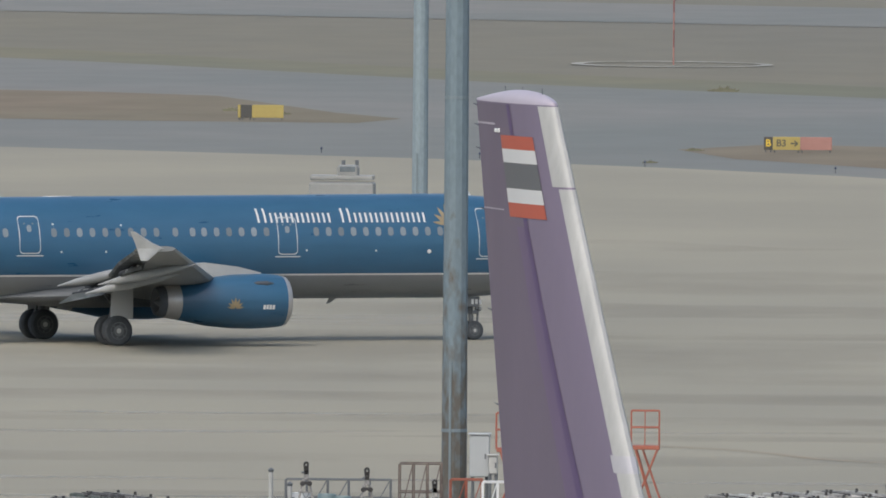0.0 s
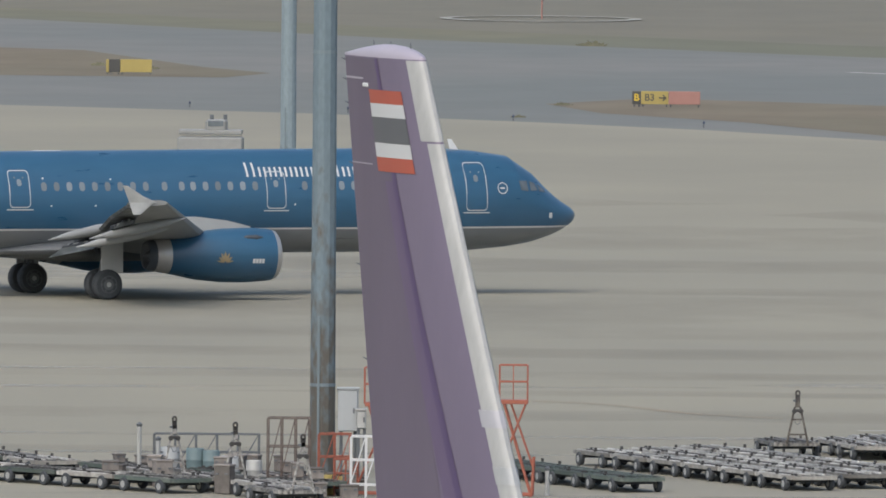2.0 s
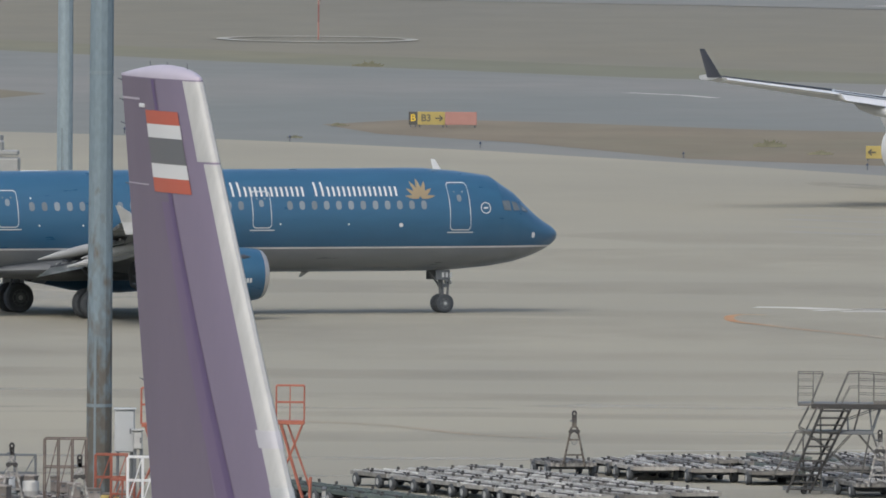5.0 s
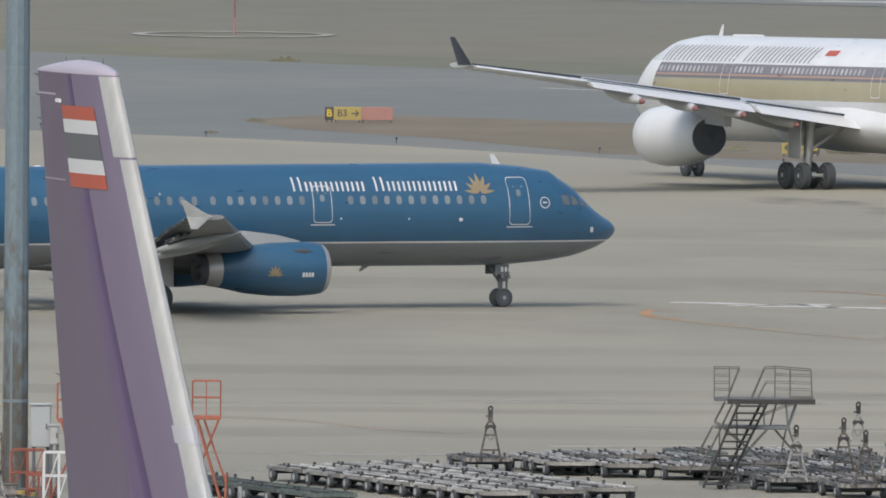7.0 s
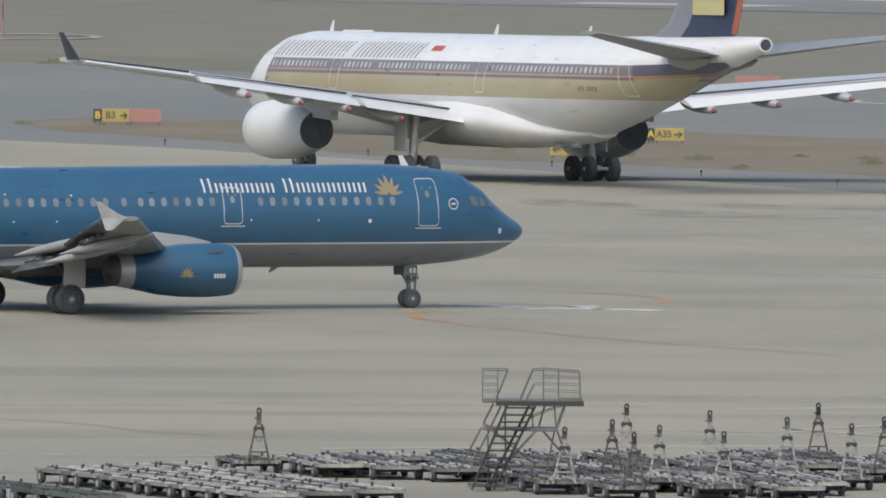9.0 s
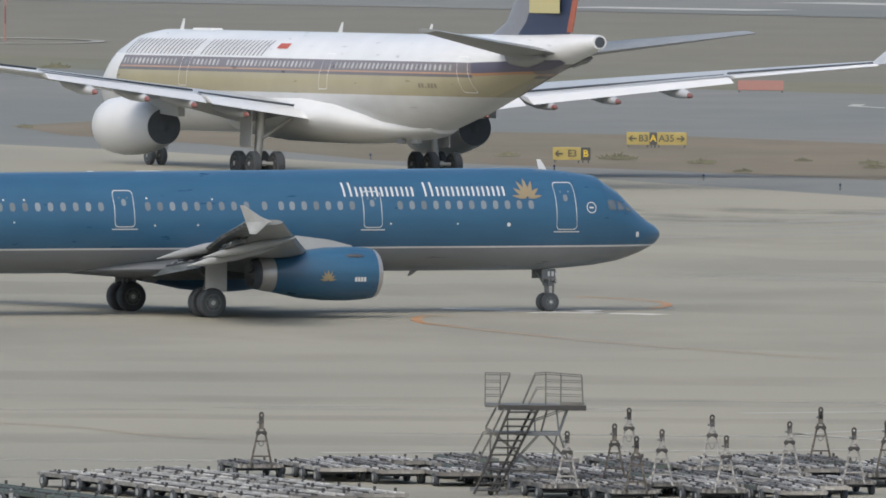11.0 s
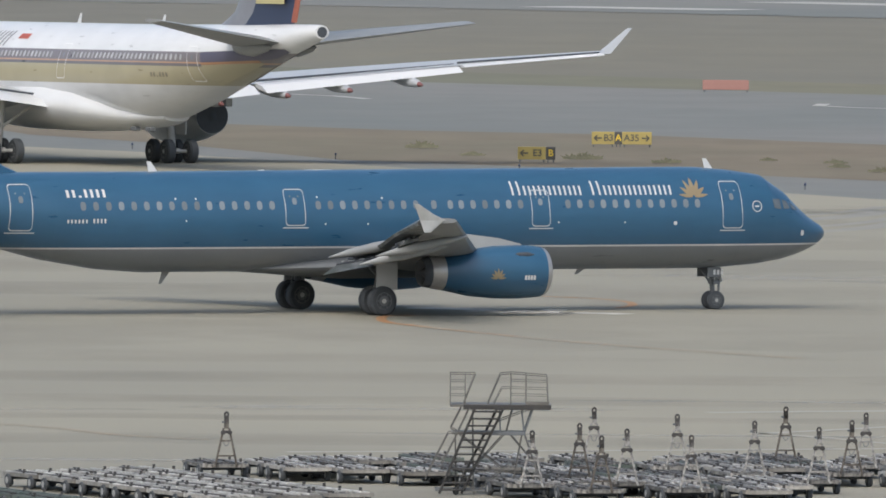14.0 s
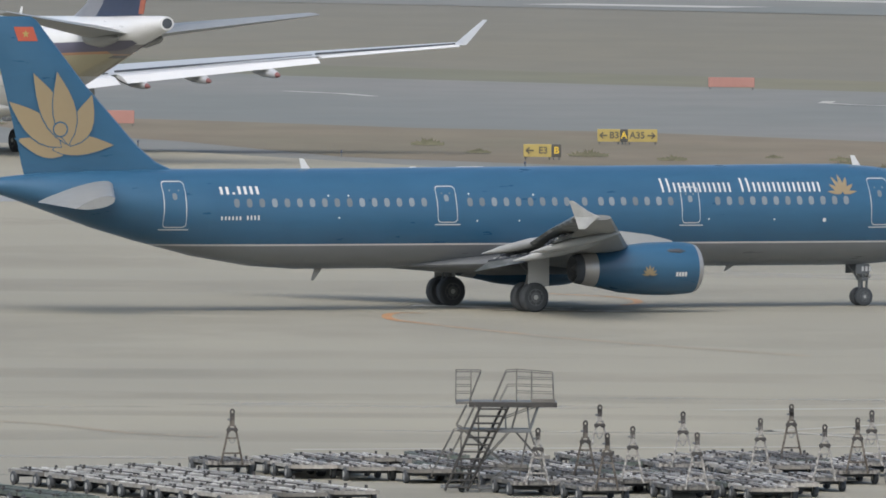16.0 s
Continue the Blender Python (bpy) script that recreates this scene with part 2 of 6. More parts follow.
def tube(bm, a, b, ra, rb=None, n=8):
    a, b = Vector(a), Vector(b)
    d = b - a
    made = bmesh.ops.create_cone(bm, cap_ends=True, segments=n, radius1=ra, radius2=ra if rb is None else rb, depth=d.length)["verts"]
    bmesh.ops.transform(bm, matrix=Matrix.Translation((a + b) / 2) @ d.to_track_quat("Z", "Y").to_matrix().to_4x4(), verts=made)
    return bm


def loft(bm, rings, closed=True, caps=True):
    rows = [[bm.verts.new(p) for p in ring] for ring in rings]
    n = len(rows[0])
    for r0, r1 in zip(rows, rows[1:]):
        for k in range(n if closed else n - 1):
            bm.faces.new((r0[k], r0[(k + 1) % n], r1[(k + 1) % n], r1[k]))
    if caps and closed:
        bm.faces.new(rows[0][::-1])
        bm.faces.new(rows[-1])
    bmesh.ops.recalc_face_normals(bm, faces=bm.faces[:])
    return bm


def spun(bm, profile, centre=(0, 0, 0), axis="X", n=28):
    """A turned shape: (distance along the axis, radius) pairs."""
    rings = []
    for d, r in profile:
        ring = []
        for k in range(n):
            a = 2 * math.pi * k / n
            c, s = r * math.cos(a), r * math.sin(a)
            p = {"X": (d, c, s), "Y": (c, d, s), "Z": (c, s, d)}[axis]
            ring.append(Vector(p) + Vector(centre))
        rings.append(ring)
    return loft(bm, rings)


def foil(bm, sections, n=9):
    """A wing-like solid: sections (leading x, y, z, chord, thickness, axis) with axis 'z' for wings, 'y' for fins."""
    rings = []
    for x, y, z, chord, thick, axis in sections:
        ring = []
        for side in (1, -1):
            for k in range(n):
                u = k / (n - 1) if side > 0 else 1 - k / (n - 1)
                if side < 0 and k in (0, n - 1):
                    continue
                u = u ** 1.6
                h = side * thick * (2.6 * math.sqrt(u) * (1 - u) ** 0.9 * 0.5 + 0.04 * (1 - u))
                ring.append((x - u * chord, y, z + h) if axis == "z" else (x - u * chord, y + h, z))
        rings.append(ring)
    return loft(bm, rings)


class Hull:
    """A fuselage: stations (distance from the nose, centre height, half width, half height)."""

    def __init__(self, nose, stations):
        self.nose, self.s = nose, np.array(stations)

    def at(self, s):
        return [float(np.interp(s, self.s[:, 0], self.s[:, k])) for k in (1, 2, 3)]

    def body(self, bm, n=40):
        stops = sorted(set(list(self.s[:, 0]) + list(np.linspace(self.s[0, 0], self.s[-1, 0], 60))))
        rings = []
        for s in stops:
            zc, w, h = self.at(s)
            rings.append([(self.nose - s, w * math.cos(2 * math.pi * k / n), zc + h * math.sin(2 * math.pi * k / n)) for k in range(n)])
        return loft(bm, rings)

    def on(self, x, z, side=-1, off=0.012):
        """A point on the skin at x and height z."""
        zc, w, h = self.at(self.nose - x)
        q = max(-0.98, min(0.98, (z - zc) / h))
        a = math.asin(q)
        return Vector((x, side * (w + off) * math.cos(a), zc + (h + off) * math.sin(a)))

    def patch(self, bm, x0, x1, z0, z1, side=-1, slant=0.0, off=0.012):
        nx, nz = max(1, int(abs(x1 - x0) / 0.8)), max(2, int(abs(z1 - z0) / 0.13))
        g = [[bm.verts.new(self.on(x0 + (x1 - x0) * i / nx + slant * (z0 + (z1 - z0) * j / nz - z0), z0 + (z1 - z0) * j / nz, side, off)) for j in range(nz + 1)] for i in range(nx + 1)]
        for i in range(nx):
            for j in range(nz):
                bm.faces.new((g[i][j], g[i + 1][j], g[i + 1][j + 1], g[i][j + 1]) if (side < 0) == (x1 > x0) else (g[i][j], g[i][j + 1], g[i + 1][j + 1], g[i + 1][j]))

    def blob(self, bm, pts, side=-1, off=0.014):
        cx, cz = sum(p[0] for p in pts) / len(pts), sum(p[1] for p in pts) / len(pts)
        c = bm.verts.new(self.on(cx, cz, side, off))
        ring = [bm.verts.new(self.on(x, z, side, off)) for x, z in pts]
        for k in range(len(ring)):
            bm.faces.new((c, ring[k], ring[(k + 1) % len(ring)]))

    def ribbon(self, bm, pts, width, side=-1, off=0.014):
        n = len(pts)
        cx, cz = sum(p[0] for p in pts) / n, sum(p[1] for p in pts) / n
        inner, outer = [], []
        for x, z in pts:
            d = Vector((x - cx, z - cz)).normalized() * width
            outer.append(bm.verts.new(self.on(x, z, side, off)))
            inner.append(bm.verts.new(self.on(x - d.x, z - d.y, side, off)))
        for k in range(n):
            bm.faces.new((outer[k], outer[(k + 1) % n], inner[(k + 1) % n], inner[k]))


def rounded(cx, cz, w, h, r, n=4):
    pts = []
    for sx, sz, a0 in ((1, 1, 0), (-1, 1, 90), (-1, -1, 180), (1, -1, 270)):
        for k in range(n + 1):
            a = radians(a0 + 90 * k / n)
            pts.append((cx + sx * (w / 2 - r) + r * math.cos(a), cz + sz * (h / 2 - r) + r * math.sin(a)))
        if sx > 0 and sz > 0 or sx < 0 and sz < 0:
            pass
    full = []
    for i in range(len(pts)):
        full.append(pts[i])
        a, b = pts[i], pts[(i + 1) % len(pts)]
        d = math.hypot(a[0] - b[0], a[1] - b[1])
        for k in range(1, int(d / 0.3)):
            full.append((a[0] + (b[0] - a[0]) * k / int(d / 0.3), a[1] + (b[1] - a[1]) * k / int(d / 0.3)))
    return full


# ---- ground ----
def sheet(name, corners, z, material, label, category):
    bm = bmesh.new()
    bm.faces.new([bm.verts.new((x, y, z)) for x, y in corners])
    bmesh.ops.triangulate(bm, faces=bm.faces[:])
    bmesh.ops.recalc_face_normals(bm, faces=bm.faces[:])
    if bm.faces[0].normal.z < 0:
        bmesh.ops.reverse_faces(bm, faces=bm.faces[:])
    return tagged(part(name, bm, material), label, category, kind="structure")


sheet("ground", [(-6000, -900), (6000, -900), (6000, 14000), (-6000, 14000)], -0.09, GRASS, "dry brown airfield grass reaching the horizon", "ground")
sheet("grass_verge", [(-420, 2000), (-86, 1400), (-46, 1310), (-10, 1250), (38, 1195), (400, 1010), (400, 900), (36, 1159), (-9, 1205), (-42, 1259), (-80, 1342), (-420, 1960)], -0.06, GREEN_GRASS,
      "greener strip of mown grass beside the taxiway", "grass")
sheet("taxiway", [(-420, 1960), (-80, 1342), (-42, 1259), (-9, 1205), (36, 1159), (400, 880), (400, 200), (-420, 900)], -0.05, ASPHALT, "grey-blue asphalt taxiway with worn surface", "taxiway")
sheet("apron", [(-420, 1330), (-62, 1030), (-40, 1012), (-26.5, 994.5), (-15.8, 977.8), (-0.5, 945), (12, 915), (24, 886), (60, 815), (400, 300), (400, -300), (-420, -300)], 0.0, CONCRETE,
      "pale concrete apron with dark rubber streaks", "apron")
sheet("runway", [(-500, 2080), (-3.9, 1678), (43.6, 1637), (500, 1300), (500, 1130), (40.2, 1508), (-3.6, 1553), (-500, 1900)], -0.05, ASPHALT, "far grey runway crossing the grass", "runway")
sheet("grass_island", [(-420, 1440), (-73, 1217), (-64, 1206), (-53, 1150), (-47.6, 1131), (-50, 1116), (-67, 1118), (-420, 1250)], -0.04, BARE, "sandy dry grass island between taxiways", "grass")
sheet("grass_island", [(-27, 1045), (-21, 1063), (-12, 1055), (0, 1040), (12.5, 1034), (31, 1008), (60, 975), (200, 760), (200, 690), (60, 860), (28.5, 921), (12, 945), (-4, 964), (-14, 1000), (-23, 1021)], -0.04, BARE,
      "sandy dry grass island behind the apron edge", "grass")


def streak(name, x0, x1, y0, y1, material, label, z=0.006, skew=0.0, ragged=0.25):
    """A long worn band on the concrete with uneven edges."""
    bm = bmesh.new()
    n = 60
    rows = []
    for i in range(n + 1):
        u = i / n
        x = x0 + (x1 - x0) * u
        taper = min(1, 6 * u, 6 * (1 - u))
        mid, half = (y0 + y1) / 2 + skew * (x - x0), (y1 - y0) / 2 * taper
        a = noise.noise((x * 0.15, y0, 3.1)) * ragged * (y1 - y0)
        b = noise.noise((x * 0.15, y1, 7.7)) * ragged * (y1 - y0)
        rows.append((bm.verts.new((x, mid - half + a, z)), bm.verts.new((x, mid + half + b, z))))
    for (a, b), (c, d) in zip(rows, rows[1:]):
        bm.faces.new((a, c, d, b))
    return tagged(part(name, bm, material), label, "pavement stain", kind="structure")


for x0, x1, y0, y1, k in ((-140, 40, 655, 690, 0.0), (-150, 80, 620, 631, 0.0), (0, 90, 830, 875, -0.05), (-70, 28, 752, 790, -0.03), (-150, 20, 640, 654, 0.0), (-12, 45, 795, 818, -0.08), (-130, 60, 564, 573, 0.0),
                          (-90, 40, 718, 738, 0.01), (-120, 60, 600, 608, 0.0), (-60, 10, 690, 700, 0.0), (4, 60, 700, 716, 0.0), (-30, 40, 585, 590, 0.0), (-100, -10, 812, 840, 0.0), (-80, 50, 536, 542, 0.0), (-60, 60, 520, 530, 0.0)):
    streak("pavement", x0, x1, y0, y1, STAIN, "darker rubber-stained strip of the concrete apron", 0.006, k)


def stripe(name, pts, width, material, label, z=0.012):
    bm = bmesh.new()
    rows = []
    for i, (x, y) in enumerate(pts):
        a, b = pts[max(0, i - 1)], pts[min(len(pts) - 1, i + 1)]
        d = Vector((b[0] - a[0], b[1] - a[1])).normalized() * width / 2
        rows.append((bm.verts.new((x + d.y, y - d.x, z)), bm.verts.new((x - d.y, y + d.x, z))))
    for (a, b), (c, d) in zip(rows, rows[1:]):
        bm.faces.new((a, c, d, b))
    bmesh.ops.recalc_face_normals(bm, faces=bm.faces[:])
    if bm.faces[0].normal.z < 0:
        bmesh.ops.reverse_faces(bm, faces=bm.faces[:])
    return tagged(part(name, bm, material), label, "ground marking", kind="structure")


LOOP_ORANGE = surface("fresh_orange_line", (0.42, 0.2, 0.08), 0.7, grain=2.0, stain=0.3, spread=0.2, alt=(0.36, 0.24, 0.13))
PALE_STREAK = soft_patch("pale_worn_concrete", (0.42, 0.41, 0.37), 0.55, 0.6, (0.25, 0.4, 1))


def bend(pts, n=6):
    """A smooth curve through the given points."""
    q = [pts[0]] + list(pts) + [pts[-1]]
    out = []
    for a, b, c, d in zip(q, q[1:], q[2:], q[3:]):
        for k in range(n):
            u = k / n
            out.append(tuple(0.5 * (2 * b[i] + (c[i] - a[i]) * u + (2 * a[i] - 5 * b[i] + 4 * c[i] - d[i]) * u * u + (3 * b[i] - a[i] - 3 * c[i] + d[i]) * u ** 3) for i in (0, 1)))
    return out + [pts[-1]]


stripe("pavement_line", bend([(0.3, 694.9), (-0.6, 695.4), (-1.1, 693.4), (-1.15, 689.4), (-0.75, 686.0), (0.2, 683.1)]), 0.42, LOOP_ORANGE, "worn orange taxi line end curling over concrete")
stripe("pavement_line", bend([(0.2, 683.1), (1.3, 679.4), (2.6, 675.7), (4.2, 671.2)]), 0.5, LINE_ORANGE, "worn orange taxi line curving over concrete")
FADING = [(4.2, 671.2), (5.9, 666.6), (10.0, 658.0), (15.0, 649.0)]
stripe("pavement_line", bend([(5.6, 721.5), (7.2, 719.6), (8.4, 717.6), (9.15, 715.0), (9.35, 711.6), (9.1, 709.0), (8.6, 706.8)]), 0.4, LOOP_ORANGE, "worn orange curved guide line")
FAINT_ORANGE = surface("almost_worn_off_orange_line", (0.315, 0.268, 0.205), 0.8, grain=2.0, stain=0.3, spread=0.08, alt=(0.3, 0.275, 0.22), spec=0.15)
FAINT_WHITE = surface("almost_worn_off_white_line", (0.36, 0.35, 0.31), 0.8, grain=2.0, stain=0.4, spread=0.08, spec=0.15)
CHALK = surface("scuffed_white_marking", (0.62, 0.61, 0.57), 0.75, grain=2.5, stain=0.8, spread=0.15, alt=(0.46, 0.45, 0.415))
stripe("pavement_line", bend(FADING), 0.6, FAINT_ORANGE, "almost worn off orange taxi line")
for a, b, w in (((-0.1, 704.8), (3.1, 703.0), 1.0), ((2.4, 700.9), (5.1, 703.7), 0.45), ((4.2, 702.4), (6.5, 703.4), 0.8), ((3.4, 700.3), (6.6, 699.9), 0.8), ((6.4, 699.9), (8.9, 699.0), 0.9), ((5.0, 703.6), (6.6, 699.9), 0.35)):
    stripe("pavement_line", bend([a, ((a[0] + b[0]) / 2, (a[1] + b[1]) / 2 + 0.5), b]), w * 1.5, CHALK, "scuffed white ground marking on concrete")
for x0, x1, y0, y1, k in ((-70, -20, 585, 588, 0.12), (-19, -8, 592, 595, 0.03), (-9, 9, 594, 598, 0.03), (-80, 60, 550, 552, 0.0), (-30, 20, 506, 509, 0.0), (-46, -11, 536, 538, 0.0), (5, 30, 604, 606, 0.0),
                          (-40, -20, 606, 609, 0.05), (-5, 26, 574, 575.5, -0.03), (-110, -20, 705, 720, 0.0), (6, 60, 745, 756, -0.1), (-90, -30, 870, 900, 0.0)):
    streak("pavement", x0, x1, y0, y1, PALE_STREAK, "pale worn streak on the apron", 0.009, k, 0.5)
stripe("pavement_line", bend([(-19, 583), (-14, 579.5), (-11.9, 576.3), (-9.7, 571), (-6.7, 567.8)]), 0.4, FAINT_ORANGE, "faint orange guide line on the apron")
stripe("pavement_line", bend([(11.7, 576.2), (14.5, 580.1), (19.9, 588.5), (26, 598)]), 0.62, FAINT_WHITE, "faded white line on the apron")
stripe("pavement_line", bend([(11.7, 577.2), (14.3, 572.9), (19.0, 562.1), (21.5, 556)]), 0.4, FAINT_WHITE, "faded white line on the apron")
stripe("pavement_line", bend([(10.5, 594.6), (14, 596.2), (21, 599), (30, 602)]), 1.1, FAINT_WHITE, "broad faded white line on the apron")
stripe("pavement_line", bend([(-4, 558.2), (0.9, 559.7), (8.4, 562), (19.2, 565.8), (28, 569)]), 0.8, FAINT_WHITE, "faded white line beside the parked dollies")
SWIRL = soft_patch("tyre_blackened_concrete", (0.14, 0.14, 0.138), 0.3, 0.5, (0.5, 0.2, 1))
for x0, x1, y0, y1, k in ((3.5, 10.5, 862, 874, -1.5), (8, 20, 842, 850, -0.5), (9, 15.5, 849, 856, -0.9), (12, 26, 858, 868, -0.3), (2, 8, 905, 916, -2.0)):
    streak("pavement", x0, x1, y0, y1, SWIRL, "dark tyre swirl on the concrete apron", 0.01, k, 0.4)
stripe("runway_marking", [(12, 1560), (30, 1548)], 9, LINE_WHITE, "white painted runway bar", -0.03)
stripe("runway_marking", [(34, 1600), (60, 1572)], 9, LINE_WHITE, "white painted runway bar", -0.03)
stripe("pavement_line", [(27.5, 1130), (27, 1124), (29, 1119), (33, 1115)], 0.9, LINE_WHITE, "thin white taxiway line", -0.03)
stripe("pavement_line", [(-9, 1150), (-5, 1143), (-3, 1135)], 0.9, LINE_WHITE, "thin white taxiway line", -0.03)
TYRE_ARC = surface("tyre_marked_concrete", (0.235, 0.233, 0.212), 0.85, grain=1.5, stain=0.4, spread=0.1, alt=(0.28, 0.272, 0.238))
for r, w in ((0, 1.6), (9, 1.0), (22, 1.8), (30, 0.9)):
    stripe("tyre_marks", [(9 + 16 * math.sin(a), 812 + r + 26 * (1 - math.cos(a)) * 1.6) for a in np.linspace(-0.5, 1.25, 22)], w, TYRE_ARC, "curved dark tyre track on the concrete", 0.008)
# white ring round the wind sock
bm = bmesh.new()
ring_in, ring_out = [], []
for k in range(48):
    a = 2 * math.pi * k / 48
    ring_in.append(bm.verts.new((-35.4 + 7.1 * math.cos(a), 1354 + 11.5 * math.sin(a), -0.02)))
    ring_out.append(bm.verts.new((-35.4 + 8.1 * math.cos(a), 1354 + 14 * math.sin(a), -0.02)))
for k in range(48):
    bm.faces.new((ring_in[k], ring_out[k], ring_out[(k + 1) % 48], ring_in[(k + 1) % 48]))
tagged(part("ground_ring", bm, surface("worn_ring_paint", (0.5, 0.5, 0.47), 0.8, grain=0.6, stain=0.16, spread=0.2, alt=(0.24, 0.235, 0.195), spec=0.15)), "white painted ring on the grass round a mast", "ground marking", kind="structure")


# ---- aircraft ----
WHEELS = []


def wheel(parent, x, y, z, r, w, name="wheel", rolls=None):
    """A tyre with its rim about its own centre; rolls: the thing whose travel turns it."""
    bm = bmesh.new()
    spun(bm, [(-w / 2, r * 0.62), (-w / 2, r * 0.86), (-w * 0.32, r), (w * 0.32, r), (w / 2, r * 0.86), (w / 2, r * 0.62)], (0, 0, 0), "Y", 24)
    ob = smooth(part(name, bm, RUBBER, parent, "black rubber tyre paled by painted haze"))
    ob.location = (x, y, z)
    bm = bmesh.new()
    spun(bm, [(-w * 0.51, r * 0.1), (-w * 0.54, r * 0.3), (-w * 0.46, r * 0.42), (-w * 0.52, r * 0.58), (-w * 0.3, r * 0.62), (w * 0.3, r * 0.62), (w * 0.52, r * 0.58), (w * 0.46, r * 0.42), (w * 0.54, r * 0.1)],
         (0, 0, 0), "Y", 20)
    for k in range(6):
        c, s = math.cos(k * math.pi / 3), math.sin(k * math.pi / 3)
        box(bm, r * 0.46 * c, 0, r * 0.46 * s, r * 0.1, w * 1.04, r * 0.1)
    rim = smooth(part("rim", bm, RIM, ob, "dull grey metal wheel rim"))
    if name == "wheel" and r > 0.3:
        for s in (-1, 1):
            bm = bmesh.new()
            tube(bm, (0, s * w * 0.4, 0), (0, s * w * 0.58, 0), r * 0.2, r * 0.15, 12)
            part("hub_cap", bm, GALV, ob, "pale hub cap")
    if rolls:
        WHEELS.append((rolls, ob, (x, y, z), r))
    return ob


def window_row(hull, parent, xs, z, w, h, sides=(-1, 1), material=None):
    for side in sides:
        for x in xs:
            bm = bmesh.new()
            c = hull.on(x, z, side, 0)
            hull.blob(bm, rounded(x, z, w, h, w * 0.48, 3), side, 0.016)
            part("window", bm, material or GLASS, parent)


def door(hull, parent, x, z, w, h, sides=(-1, 1), material=None, sill=True):
    for side in sides:
        bm = bmesh.new()
        hull.ribbon(bm, rounded(x, z, w, h, 0.16, 4), 0.04, side, 0.018)
        if sill:
            hull.patch(bm, x - w / 2 - 0.12, x + w / 2 + 0.12, z - h / 2 - 0.1, z - h / 2 - 0.055, side, 0, 0.02)
        d = part("door", bm, material or OUTLINE, parent, "cabin door outlined in pale paint")
        bm = bmesh.new()
        hull.blob(bm, rounded(x, z + h * 0.17, 0.2, 0.28, 0.09, 3), side, 0.018)
        part("door_window", bm, GLASS, d)
        for dx in (-0.2, 0.2):
            bm = bmesh.new()
            hull.blob(bm, rounded(x + w * dx, z + h * 0.3, 0.07, 0.07, 0.03, 2), side, 0.018)
            part("door_marking", bm, GLASS, d)


def word_bars(hull, parent, x0, z0, heights, pitch, side=-1, material=None, slant=0.0, fill=0.62, name="letter_bar"):
    """Plain bars in place of lettering: one bar a letter, 0 for a gap."""
    for k, h in enumerate(heights):
        if h:
            bm = bmesh.new()
            x, way = x0 + k * pitch * (1 if side < 0 else -1), 1 if side < 0 else -1
            hull.patch(bm, x, x + pitch * fill * way, z0, z0 + h, side, slant * way, 0.017)
            part(name, bm, material or MARKING_WHITE, parent)


def title_shapes(hull, parent, x0, z0, plan, pitch, side, material, cap, low, slant=0.0, stroke=0.07):
    """Plain thin bars in place of a title: H tall pair, v low pair, : gap."""
    way = 1 if side < 0 else -1
    x = x0
    for kind in plan:
        wide = pitch * {":": 0.7, "H": 1.3}.get(kind, 1.0)
        h = cap if kind == "H" else low
        mid = x + way * wide / 2
        for dx in (-0.25, 0.25) if kind != ":" else ():
            bm = bmesh.new()
            a = mid + dx * wide
            hull.patch(bm, a - stroke / 2 * way, a + stroke / 2 * way, z0, z0 + h, side, slant * way, 0.017)
            part("title_bar", bm, material, parent)
        x += way * wide


FLAT = ((0.0, 1.0, 0.17), (-0.42, 0.86, 0.15), (0.42, 0.86, 0.15), (-0.7, 0.5, 0.14), (0.7, 0.5, 0.14), (-0.85, 0.12, 0.11), (0.85, 0.12, 0.11))


def petals(cx, cz, size, fan):
    """Plain pointed petals about a base: tip offsets and half widths."""
    shapes = []
    for tx, tz, wide in fan:
        long = math.hypot(tx, tz)
        ax, az = tx / long, tz / long
        pts = []
        for u, s in ((0.08, 0.3), (0.28, 0.8), (0.52, 1.0), (0.78, 0.6), (1.0, 0.0), (0.78, -0.6), (0.52, -1.0), (0.28, -0.8), (0.08, -0.3)):
            along, across = u * long * size, s * wide * size * 0.82
            pts.append((cx + along * ax + across * az, cz + along * az - across * ax))
        shapes.append(pts)
    return shapes


TAIL_GREY = surface("grey_tailplane_paint", (0.31, 0.325, 0.335), 0.4, spread=0.08, grain=4, stain=0.6)
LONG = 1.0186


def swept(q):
    """Length stretched and parts beyond the hull swept back, fitted to the camera's view."""
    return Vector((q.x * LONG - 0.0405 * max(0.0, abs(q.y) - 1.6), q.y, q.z))


